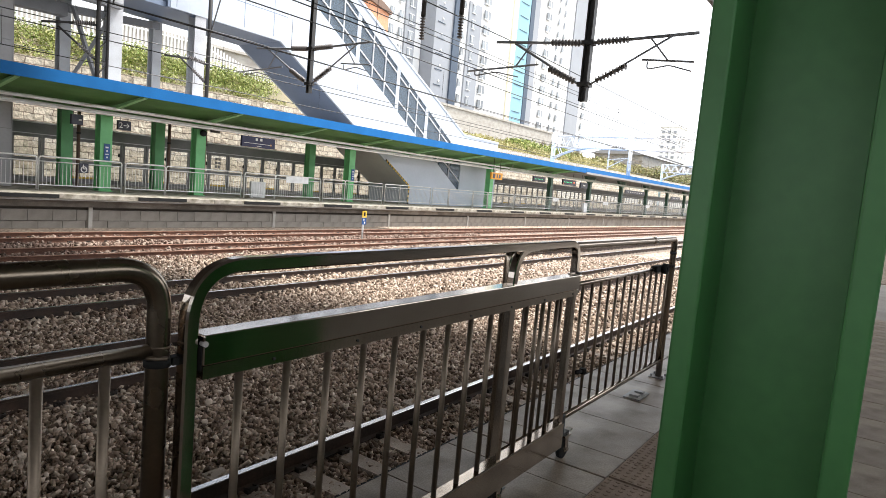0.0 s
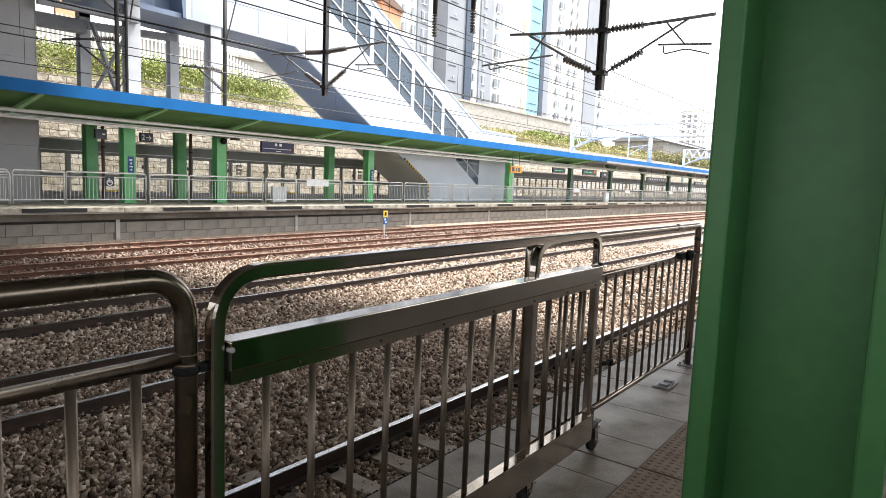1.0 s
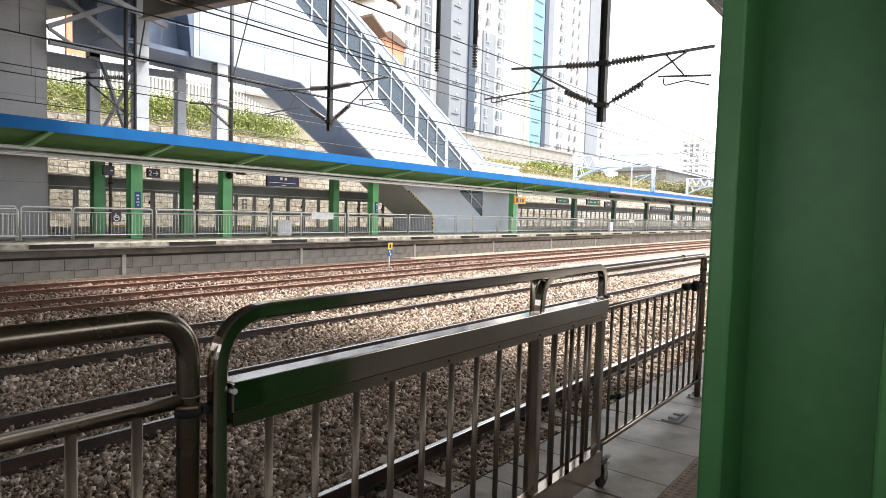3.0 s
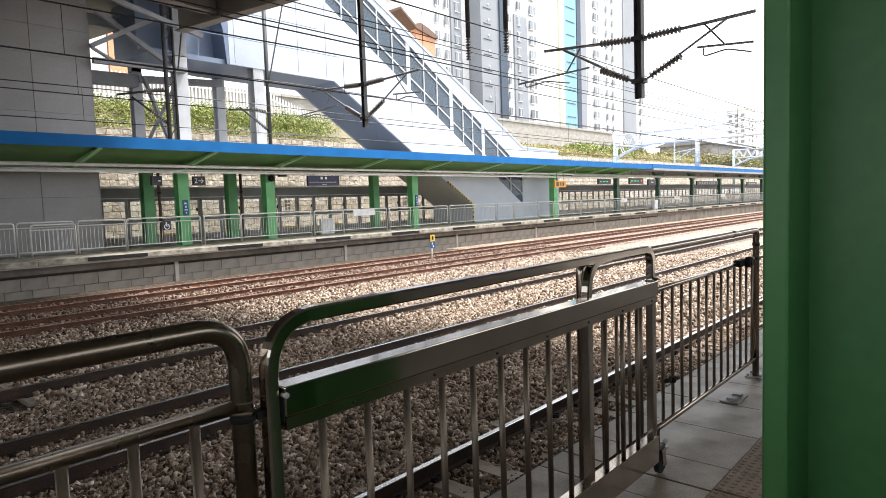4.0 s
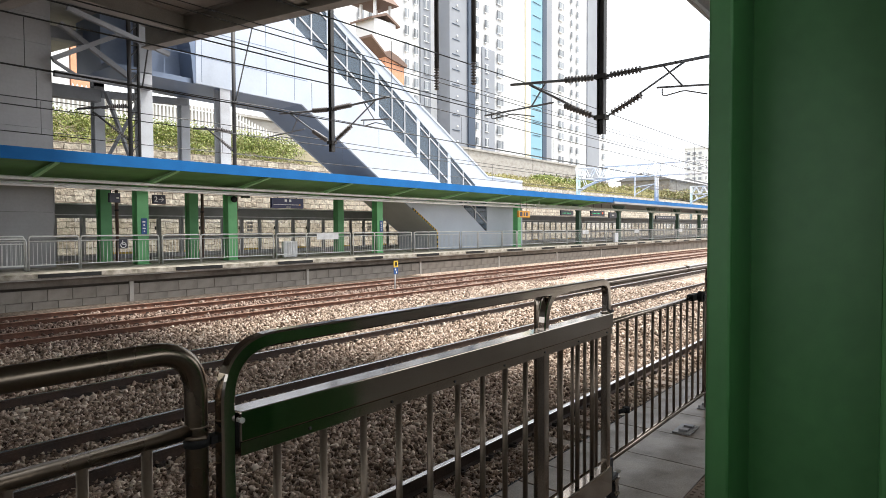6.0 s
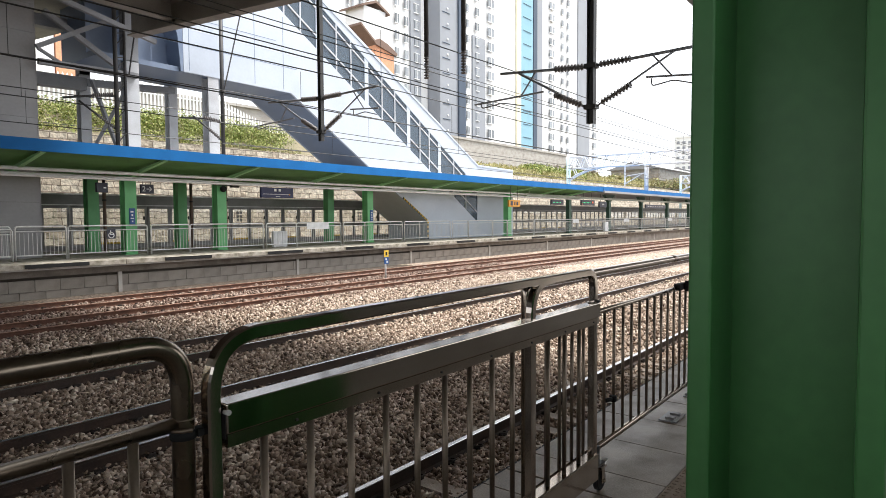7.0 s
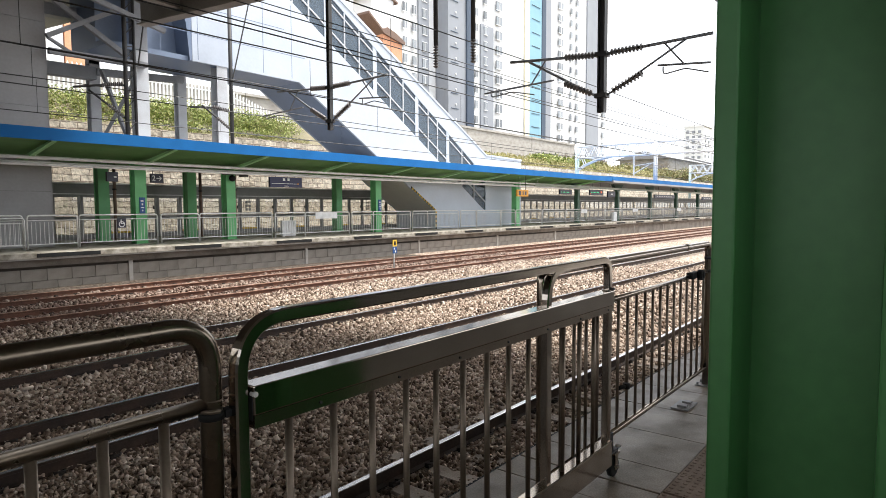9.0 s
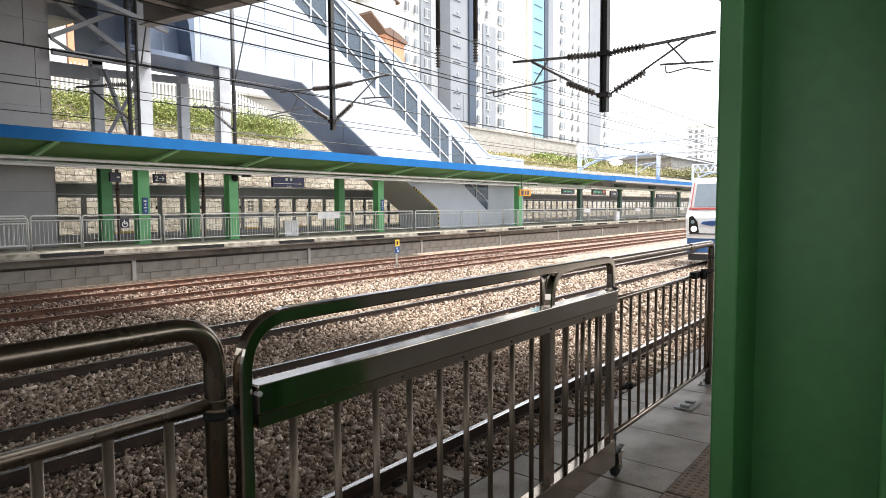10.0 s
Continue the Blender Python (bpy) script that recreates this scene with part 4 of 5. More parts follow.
bm = bmesh.new()
tube(bm, [(0, 0, 0.2), (0, 0, 1.12)], 0.0095, 5)
FBAR = mesh_of(bm, "bar", [M_STEELFAR])
FX = [3.6, 7.2, 9.35, 11.35, 14.9, 16.95, 21.4, 23.6, 27.2, 29.2, 33.0, 34.75, 38.6, 40.8, 44.35, 46.7]
for i, (a, b) in enumerate(zip(FX, FX[1:])):
    far_panel(a + 0.06, b - 0.06, FENCE_Y if i % 2 == 0 or i > 12 else FENCE_Y + 0.12, True, False)
x = 46.7
while x < 150:
    far_panel(x + 0.06, x + 4.6, FENCE_Y, x < 58)
    x += 4.7
short = far_panel(7.6, 9.2, FENCE_Y - 0.35, True, True)

# ---- platform screen doors ----
doors = thing("platform_screen_doors", "grey framed glass platform screen doors along the far edge", "screen door", kind="structure", at=pose(0, DOOR_Y, 0))
bm = bmesh.new()
box(bm, 11.2, 300, -0.02, 0.25, 2.36, 3.02)
part("header", bm, M_DOOR, doors)
bm = bmesh.new()
box(bm, 11.2, 300, -0.03, -0.02, 2.98, 3.06)
box(bm, 11.2, 300, -0.035, -0.02, 2.42, 2.46)
part("header_trim", bm, M_STEELFAR, doors)
bm = bmesh.new()
box(bm, 11.2, 300, 0.0, 0.2, 0.0, 0.2)
part("sill", bm, M_DOOR, doors)
def door_leaf(w):
    bm = bmesh.new()
    for a, b, c, d in ((0, 0.13, 0.2, 2.36), (w - 0.13, w, 0.2, 2.36), (0.13, w - 0.13, 1.08, 1.24), (0.13, w - 0.13, 2.26, 2.36), (0.13, w - 0.13, 0.2, 0.28)):
        box(bm, a, b, 0.055, 0.1, c, d)
    return mesh_of(bm, "door_leaf", [M_DOOR])


LEAF = door_leaf(1.38)
bm = bmesh.new()
box(bm, 0.13, 1.25, 0.07, 0.08, 0.28, 1.08)
box(bm, 0.13, 1.25, 0.07, 0.08, 1.24, 2.26)
PANE = mesh_of(bm, "glass", [M_CLEAR])
bm = bmesh.new()
box(bm, 0.13, 1.25, 0.05, 0.065, 0.27, 0.38)
HAZ = mesh_of(bm, "warning_strip", [M_YELLOW])
bm = bmesh.new()
box(bm, 1.12, 1.2, 0.0, 0.02, 1.62, 1.82)
HAND = mesh_of(bm, "label_plate", [M_BLACK])
bm = bmesh.new()
for i in range(2):
    for j in range(3):
        box(bm, 0.4 + i * 0.24, 0.58 + i * 0.24, 0.05, 0.065, 1.48 + j * 0.24, 1.64 + j * 0.24)
NOTE = mesh_of(bm, "notice", [M_DOOR])
for k in range(100):
    x = 11.6 + k * 1.4
    leaf = share("door_leaf", LEAF, doors, pose(x, 0, 0))
    g = share("glass", PANE, leaf, pose(0, 0, 0))
    g.visible_shadow = False
    if k < 45:
        if k % 3 == 0:
            share("warning_strip", HAZ, leaf, pose(0, 0, 0))
        if k % 2 == 0:
            share("label_plate", HAND, leaf, pose(0, 0, 0))
        if k in (9, 17, 24):
            share("notice", NOTE, leaf, pose(0, 0, 0))

# ---- signs on the far platform ----
def hanging_sign(x, y, z, w, h, mat, label, marks, rods=True):
    s = thing("hanging_sign", label, "sign", at=pose(x, y, z))
    bm = bmesh.new()
    box(bm, 0, w, -0.08, 0.08, 0, h, bevel=0.012)
    part("sign_body", bm, mat, s)
    for m, rects in marks:
        for a, b, c, d in rects:
            bm = bmesh.new()
            box(bm, a, b, -0.092, -0.081, c, d)
            part("marking", bm, m, s)
    if rods:
        for a in (w * 0.2, w * 0.8):
            bm = bmesh.new()
            tube(bm, [(a, 0, h), (a, 0, (3.41 if mat == M_SIGNNAVY else 4.35 if x > 50 else 4.25 - max(0.0, y - 26) * 0.09) - z)], 0.02, 6)
            part("hanger", bm, M_DARKSTEEL, s)
    return s


def words(text, size, at, mat, parent, depth=0.005):
    cu = bpy.data.curves.new("lettering", "FONT")
    cu.body, cu.size, cu.extrude, cu.align_x = text, size, depth, "CENTER"
    ob = bpy.data.objects.new("lettering", cu)
    scene.collection.objects.link(ob)
    dg = bpy.context.evaluated_depsgraph_get()
    me = bpy.data.meshes.new_from_object(ob.evaluated_get(dg))
    bpy.data.objects.remove(ob)
    me.materials.clear()
    me.materials.append(mat)
    o = new("lettering", me)
    o.parent = parent
    o.matrix_basis = at
    return o


s2 = hanging_sign(15.15, 29.95, 2.9, 0.62, 0.44, M_SIGNDARK, "small black exit sign with a white number and arrow", [])
words("2\u2192", 0.36, pose(0.3, -0.085, 0.1, 90), M_WHITE, s2)
hanging_sign(13.1, 29.95, 2.9, 0.5, 0.44, M_SIGNDARK, "small black hanging sign seen beside the column", [(M_WHITE, [(0.3, 0.42, 0.18, 0.24)])])
hanging_sign(21.05, 28.6, 2.79, 2.18, 0.57, M_SIGNNAVY, "dark blue station name sign with a white line", [(M_WHITE, [(0.1, 1.95, 0.19, 0.215), (0.85, 1.0, 0.36, 0.5), (1.15, 1.3, 0.36, 0.5), (0.95, 1.25, 0.06, 0.09)]), (M_SIGNORANGE, [(1.85, 1.93, 0.16, 0.25)])])
so = hanging_sign(43.7, 26.75, 2.5, 1.75, 0.55, M_SIGNORANGE, "orange way-out sign with dark marks", [(M_SIGNDARK, [(0.2, 0.55, 0.1, 0.45), (0.8, 0.95, 0.12, 0.42), (1.15, 1.4, 0.12, 0.42)])])
hanging_sign(55.3, 29, 2.85, 2.6, 0.5, M_SIGNDARK, "dark display board with faint green dots", [(M_LED, [(0.3 + i * 0.3, 0.42 + i * 0.3, 0.2, 0.27) for i in range(6)])])
hanging_sign(62.1, 29, 2.86, 3.4, 0.6, M_SIGNDARK, "dark train display board with green and red dots", [(M_LED, [(0.3 + i * 0.35, 0.45 + i * 0.35, 0.25, 0.36) for i in range(6)]), (M_LEDRED, [(2.7, 3.0, 0.25, 0.45), (0.1, 0.2, 0.1, 0.2)])])
hanging_sign(66.8, 29, 2.7, 2.0, 0.65, M_SIGNDARK, "dark square display board", [(M_WHITE, [(0.7, 1.3, 0.25, 0.4)])])
hanging_sign(81.6, 29, 2.7, 8.0, 0.5, M_SIGNDARK, "long dark station name board", [(M_WHITE, [(0.8 + i * 0.9, 1.3 + i * 0.9, 0.2, 0.3) for i in range(7)])])
hanging_sign(103, 29, 2.6, 5.0, 0.5, M_SIGNDARK, "dark display board hanging below the canopy", [(M_WHITE, [(0.8 + i * 0.9, 1.3 + i * 0.9, 0.2, 0.3) for i in range(4)])])
for x, y in ((14.2, 29.37), (30.25, 29.37)):
    p = thing("column_sign", "blue number plate on the green column", "sign", at=pose(x, y, 1.42))
    bm = bmesh.new()
    box(bm, 0.1, 0.36, -0.02, 0.02, 0, 0.75)
    part("plate", bm, M_SIGNBLUE, p)
    for a, b, c, d in ((0.15, 0.28, 0.55, 0.62), (0.19, 0.26, 0.38, 0.47), (0.15, 0.3, 0.25, 0.3), (0.2, 0.26, 0.1, 0.17)):
        bm = bmesh.new()
        box(bm, a, b, -0.028, -0.021, c, d)
        part("marking", bm, M_WHITE, p)
p = thing("accessibility_sign", "dark wheelchair sign with a white mark on the fence", "sign", at=pose(12.93, FENCE_Y + 0.06, 0.76))
bm = bmesh.new()
box(bm, 0.05, 0.43, -0.01, 0.01, 0.03, 0.45)
part("plate", bm, M_SIGNDARK, p)
bm = bmesh.new()
for k in range(12):
    a, b = k * math.pi / 6, (k + 1) * math.pi / 6
    bar(bm, (0.24 + 0.12 * math.cos(a), -0.015, 0.19 + 0.12 * math.sin(a)), (0.24 + 0.12 * math.cos(b), -0.015, 0.19 + 0.12 * math.sin(b)), 0.008, 0.035)
box(bm, 0.19, 0.23, -0.019, -0.011, 0.2, 0.4)
box(bm, 0.21, 0.34, -0.019, -0.011, 0.2, 0.235)
part("wheelchair_mark", bm, M_WHITE, p)
b = thing("white_cabinet", "white ribbed metal cabinet on the platform by the fence", "cabinet", at=pose(22.45, FENCE_Y + 0.65, 0))
bm = bmesh.new()
box(bm, 0, 0.95, 0, 0.2, 0.03, 0.92, bevel=0.01)
part("body", bm, M_WHITE, b)
for k in range(5):
    bm = bmesh.new()
    box(bm, 0.06 + k * 0.18, 0.19 + k * 0.18, -0.025, -0.001, 0.08, 0.88)
    part("rib", bm, M_WHITE, b)
bm = bmesh.new()
box(bm, 0.05, 0.15, 0.02, 0.18, 0, 0.03)
box(bm, 0.8, 0.9, 0.02, 0.18, 0, 0.03)
part("feet", bm, M_STEELFAR, b)
for x, w in ((24.4, 1.7), (59.5, 1.4), (73.5, 1.6), (90.0, 1.6)):
    s = thing("fence_banner", "white notice board fixed along the fence top", "sign", "fence notices", at=pose(x, FENCE_Y + (0.085 if x < 40 else -0.035), 1.0))
    bm = bmesh.new()
    box(bm, 0, w, -0.012, 0.012, 0, 0.36)
    part("board", bm, M_WHITE, s)
s = thing("white_cabinet", "white upright box on the platform by the fence", "cabinet", at=pose(67.2, FENCE_Y - 0.3, 0))
bm = bmesh.new()
box(bm, 0, 0.9, 0, 0.25, 0, 1.05, bevel=0.01)
part("body", bm, M_WHITE, s)
km = thing("distance_post", "white track-side post with yellow and blue number plates", "marker post", at=pose(22.45, 20.72, -1.45))
bm = bmesh.new()
tube(bm, [(0, 0, 0), (0, 0, 1.5)], 0.045, 10)
part("post", bm, M_WHITE, km)
bm = bmesh.new()
box(bm, -0.15, 0.15, -0.07, -0.05, 1.2, 1.52)
part("yellow_plate", bm, M_YELLOW, km)
bm = bmesh.new()
box(bm, -0.15, 0.15, -0.07, -0.05, 0.86, 1.19)
part("blue_plate", bm, M_SIGNBLUE, km)
bm = bmesh.new()
box(bm, -0.06, 0.06, -0.078, -0.071, 1.28, 1.45)
part("dark_mark", bm, M_BLACK, km)
bm = bmesh.new()
box(bm, -0.07, 0.0, -0.078, -0.071, 1.05, 1.14)
part("white_mark", bm, M_WHITE, km)
bm = bmesh.new()
box(bm, 0.0, 0.07, -0.078, -0.071, 0.91, 1.0)
part("white_mark", bm, M_WHITE, km)
cb = thing("camera_bracket", "dark surveillance camera on the canopy column", "camera", at=pose(19.2, 29.3, 3.2))
bm = bmesh.new()
box(bm, -0.5, 0.75, -0.08, 0.08, 0.2, 0.3)
box(bm, 0.5, 0.95, -0.1, 0.1, 0.12, 0.28)
part("arm", bm, M_DARKSTEEL, cb)
bm = bmesh.new()
bmesh.ops.create_uvsphere(bm, u_segments=12, v_segments=8, radius=0.17)
bmesh.ops.translate(bm, verts=bm.verts, vec=(0.0, -0.05, 0.02))
part("dome", bm, M_BLACK, cb)

# ---- second canopy ----
canopy2 = thing("platform_canopy", "further platform canopy with blue edge on dark green frames", "canopy", kind="structure")
bm = bmesh.new()
prism(bm, [(25.97, 4.3), (25.97, 4.72), (31.5, 5.0), (37.3, 4.75), (37.3, 4.6), (31.5, 4.8), (26.07, 4.55), (26.07, 4.3)], "x", 61.0, 190)
part("blue_roof", bm, M_BLUE, canopy2)
bm = bmesh.new()
prism(bm, [(25.9, 4.3), (31.5, 4.55), (37.2, 4.35), (37.2, 4.2), (31.5, 4.3), (25.9, 4.1)], "x", 61.1, 190)
part("underside", bm, M_TOWER, canopy2)
bm = bmesh.new()
box(bm, 49.6, 190, 28.42, 28.58, 3.52, 3.74)
part("edge_beam", bm, M_GREENPALEGREY, canopy2, "pale grey-green edge beam")
for k in range(14):
    bm = bmesh.new()
    bar(bm, (50.2 + k * 10, 28.5, 3.74), (50.2 + k * 10, 28.5, 4.25), 0.08)
    part("beam_hanger", bm, M_GREENPALEGREY, canopy2)
M_GREENDARK = material("dark_green_frame", (0.05, 0.11, 0.075), 0.5)
for x in (59.2, 69.5, 80.1, 90.4, 100.8, 111, 121, 131, 141, 151):
    f = thing("canopy_column", "dark green steel portal column under the further canopy", "column", "further canopy columns", at=pose(x, 29, 0))
    bm = bmesh.new()
    box(bm, -0.25, 0.25, -0.2, 0.2, 0, 4.15)
    part("shaft", bm, M_GREENDARK, f)
    bm = bmesh.new()
    prism(bm, [(-1.4, 4.15), (1.4, 4.15), (0.25, 3.3), (-0.25, 3.3)], "y", -0.18, 0.18)
    part("knee", bm, M_GREENDARK, f)
    bm = bmesh.new()
    box(bm, -0.35, 0.35, -0.3, 0.3, 0, 0.03)
    part("base_plate", bm, M_GREENDARK, f)

# ---- overhead line ----
def insulator(bm, p, q, r=0.085, n=9, mat=0):
    p, q = Vector(p), Vector(q)
    d = (q - p).normalized()
    s = d.cross(Vector((1, 0.2, 0.1))).normalized()
    u = d.cross(s)
    prev = None
    for k in range(n * 4 + 1):
        c, w = p.lerp(q, k / (n * 4)), r * (0.4, 0.9, 1.0, 0.45)[k % 4]
        ring = [bm.verts.new(c + (s * math.cos(j * math.pi / 5) + u * math.sin(j * math.pi / 5)) * w) for j in range(10)]
        for j in range(10):
            if prev:
                bm.faces.new((prev[j], prev[(j + 1) % 10], ring[(j + 1) % 10], ring[j])).material_index = mat
        if k in (0, n * 4):
            bm.faces.new(ring)
        prev = ring


def bracket_arm(post, s, zt, zb, reach, parent):
    """One cantilever from a drop post, reaching along y by s * reach."""
    x, y = 0, 0
    rise = 0.17 if s > 0 else 0.07
    bm = bmesh.new()
    tube(bm, [(x, y + s * 0.12, zt), (x, y + s * reach, zt + rise)], 0.035, 8)
    tube(bm, [(x, y + s * 0.12, zb), (x, y + s * (reach * 0.78), zt + rise * 0.6)], 0.032 if s > 0 else 0.024, 8)
    mid = zb + (zt - zb) * 0.5
    a0, a1, drop = (0.5, 1.34, 1.24) if s > 0 else (0.53, 0.98, 0.58)
    tube(bm, [(x, y + s * reach * a0, mid + 0.04), (x + 0.05, y + s * reach * a1, mid - 0.04)], 0.024, 6)
    tube(bm, [(x, y + s * reach * 0.58, zt + rise * 0.7), (x, y + s * reach * 0.76, mid)], 0.02, 6)
    far_end = 0.72 if s > 0 else 0.97
    tube(bm, bent([(x, y + s * reach * drop, mid), (x, y + s * reach * drop, mid - 0.17), (x, y + s * reach * (drop + far_end) / 2, mid - 0.1), (x, y + s * reach * far_end, mid - 0.24)], 0.08, 5), 0.016, 6)
    # Mid grey in place of dark steel: sky glare is put into the tubes' tone.
    part("cantilever_tube", bm, M_BRACE, parent)
    for a, b in (((0, s * 0.2, zt + 0.015), (0, s * 0.95, zt + rise * 0.4)), ((0, s * 0.25, zb + (zt - zb) * 0.09), (0, s * 0.95, zb + (zt - zb) * 0.43))):
        bm = bmesh.new()
        insulator(bm, a, b)
        part("insulator", bm, M_INSUL, parent)


def drop_post(x, y, z0, z1, zt, zb, w, reach_far, reach_near):
    p = thing("catenary_drop_post", "dark steel drop post with insulated catenary brackets hung from the bridge", "catenary post", "overhead line posts", at=pose(x, y, 0))
    bm = bmesh.new()
    box(bm, -w / 2, w / 2, -w / 2, -w / 2 + 0.03, z0, z1)
    box(bm, -w / 2, w / 2, w / 2 - 0.03, w / 2, z0, z1)
    box(bm, -0.02, 0.02, -w / 2 + 0.03, w / 2 - 0.03, z0, z1)
    part("post", bm, M_DARKSTEEL, p)
    for z in (zt, zb):
        bm = bmesh.new()
        box(bm, -w / 2 - 0.03, w / 2 + 0.03, -w / 2 - 0.06, w / 2 + 0.06, z - 0.05, z + 0.05)
        part("clamp", bm, M_DARKSTEEL, p)
    if reach_far:
        bracket_arm(p, 1, zt, zb, reach_far, p)
    if reach_near:
        bracket_arm(p, -1, zt, zb, reach_near, p)
    return p


drop_post(14.1, 15.8, 4.2, 10.6, 5.6, 4.5, 0.14, 2.75, 2.6)
drop_post(13.66, 6.1, 3.8, 10.5, 5.11, 4.18, 0.165, 2.45, 2.4)
for x, y, z in ((14.0, 11.24, 6.2), (14.0, 9.95, 6.16)):
    h = thing("wire_hanger", "dark hanging rod ending in a ribbed insulator", "insulator hanger", "overhead hangers", at=pose(x, y, 0))
    bm = bmesh.new()
    tube(bm, [(0, 0, z), (0, 0, 9.75)], 0.066, 10)
    part("rod", bm, M_DARKSTEEL, h)
    bm = bmesh.new()
    insulator(bm, (0, 0, z - 0.62), (0, 0, z), 0.078, 8)
    part("insulator", bm, M_INSUL, h)

# posts rising through the canopy
for x, lattice in ((19.3, False), (13.85, True)):
    p = thing("catenary_post", ("dark latticed" if lattice else "slim dark") + " steel post rising above the canopy", "catenary post", "overhead line posts", at=pose(x, 29.3, 0))
    bm = bmesh.new()
    tube(bm, [(0, 0, 4.5), (0, 0, 12.7)], 0.1, 8)
    part("post", bm, M_DARKSTEEL, p)
    if lattice:
        bm = bmesh.new()
        tube(bm, [(0.42, 0, 4.5), (0.42, 0, 11.4)], 0.07, 8)
        part("second_post", bm, M_DARKSTEEL, p)
        for k in range(12):
            bm = bmesh.new()
            bar(bm, (0, 0, 4.6 + k * 0.55), (0.42, 0, 4.6 + k * 0.55 + (0.5 if k % 2 else 0.1)), 0.04)
            part("lacing", bm, M_DARKSTEEL, p)
    bm = bmesh.new()
    tube(bm, [(0.1, 0.1, 6.7 if not lattice else 7.3), (-0.9, 0.3, 6.85 if not lattice else 7.2), (-2.1, 0.4, 6.75 if not lattice else 6.95)], 0.05, 8)
    tube(bm, [(0.1, 0.1, 5.7), (-1.5, 0.3, 6.9)], 0.045, 8)
    part("cantilever_tube", bm, M_DARKSTEEL, p)
    bm = bmesh.new()
    insulator(bm, (-0.1, 0.1, 6.75 if not lattice else 7.35), (-0.95, 0.25, 6.9 if not lattice else 7.2), 0.1, 10)
    part("insulator", bm, M_INSUL, p)
    bm = bmesh.new()
    insulator(bm, (-0.1, 0.1, 5.85), (-0.75, 0.2, 6.35), 0.1, 8)
    part("insulator", bm, M_INSUL, p)
    bm = bmesh.new()
    tube(bm, [(0.55, -0.1, 8.3), (1.15, -0.1, 12.0)] if lattice else [(-0.05, -0.1, 8.0), (1.15, -0.1, 12.6)], 0.035, 6)
    part("stay", bm, M_DARKSTEEL, p)


def wires(y, contact, messenger, thick=0.013):
    """Contact wire, messenger wire and droppers of one track."""
    ln = thing("overhead_line", "thin dark overhead contact wire and messenger with droppers", "overhead wire", "overhead lines", at=pose(0, y, 0))
    bm = bmesh.new()
    tube(bm, [(-30, 0, contact), (160, 0, contact)], thick, 5)
    part("contact_wire", bm, M_WIRE, ln)
    bm = bmesh.new()
    pts = [(x, 0, messenger + 0.12 * ((((x - 13.9) / 45.0) % 1.0 - 0.5) ** 2 * 4 - 1) + 0.12) for x in range(-30, 161, 2)]
    tube(bm, pts, thick * 1.1, 5)
    part("messenger_wire", bm, M_WIRE, ln)
    for k in range(20):
        x = -20 + k * 6.5 + y * 0.37
        bm = bmesh.new()
        tube(bm, [(x, 0, contact), (x, 0, messenger + 0.02)], 0.007, 4)
        part("dropper", bm, M_WIRE, ln)


wires(8.45, 4.42, 5.3, 0.012)
wires(12.75, 4.54, 5.4, 0.015)
wires(18.85, 4.9, 5.88, 0.015)
wires(22.65, 4.72, 5.75, 0.015)
wires(37.8, 6.0, 6.8, 0.016)
for y, z, r in ((12.0, 6.1, 0.014), (8.45, 4.5, 0.01), (10.2, 5.55, 0.01)):
    ln = thing("feeder_wire", "single dark feeder wire strung along the line", "overhead wire", "overhead lines", at=pose(0, y, z))
    bm = bmesh.new()
    tube(bm, [(-30, 0, 0), (160, 0, 0)], r, 5)
    part("wire", bm, M_WIRE, ln)

# ---- lattice gantry ----
M_PALEBLUE = material("pale_blue_paint", (0.6, 0.76, 0.79), 0.6)
g = thing("catenary_gantry", "white latticed steel gantry spanning the tracks", "gantry", at=pose(78.3, 0, 0))
for y, z0 in ((38.4, 0.0), (27.7, 4.5), (-3.5, -1.4)):
    bm = bmesh.new()
    for a in (-0.35, 0.35):
        tube(bm, [(a, y, z0), (a, y, 9.7)], 0.14, 8)
    for k in range(9 if z0 < 1 else 4):
        bar(bm, (-0.35, y, z0 + 0.6 + k), (0.35, y, z0 + 1.5 + k), 0.07)
    part("mast", bm, M_PICKET if y < 38 else M_PALEBLUE, g)
for a in (-0.35, 0.35):
    for z in (8.15, 9.65):
        bm = bmesh.new()
        tube(bm, [(a, 38.4, z), (a, -3.5, z)], 0.1, 6)
        part("chord", bm, M_PICKET, g)
for k in range(26):
    bm = bmesh.new()
    y = 38.2 - k * 1.5
    for a in (-0.35, 0.35):
        bar(bm, (a, y, 8.15), (a, y - 0.75, 9.65), 0.1)
        bar(bm, (a, y - 0.75, 9.65), (a, y - 1.5, 8.15), 0.1)
    part("lacing", bm, M_PICKET, g)
for y in (30.5, 21.0, 15.0, 10.0):
    bm = bmesh.new()
    tube(bm, [(0, y, 8.2), (0, y, 5.6)], 0.09, 6)
    tube(bm, [(0, y, 6.8), (0, y - 2.6, 7.1)], 0.06, 6)
    tube(bm, [(0, y, 5.8), (0, y - 2.2, 7.0)], 0.06, 6)
    part("drop_bracket", bm, M_PICKET, g)
for a in (-0.35, 0.35):
    bm = bmesh.new()
    tube(bm, [(a, 38.3, 6.6), (a, 37.2, 7.2), (a, 35.6, 7.8), (a, 33.4, 8.15)], 0.1, 6)
    bar(bm, (a, 37.2, 7.2), (a, 37.6, 8.15), 0.09)
    bar(bm, (a, 35.6, 7.8), (a, 36.3, 8.15), 0.09)
    part("haunch", bm, M_PICKET, g)
g2 = copy_thing(g, pose(128, 0, 0))

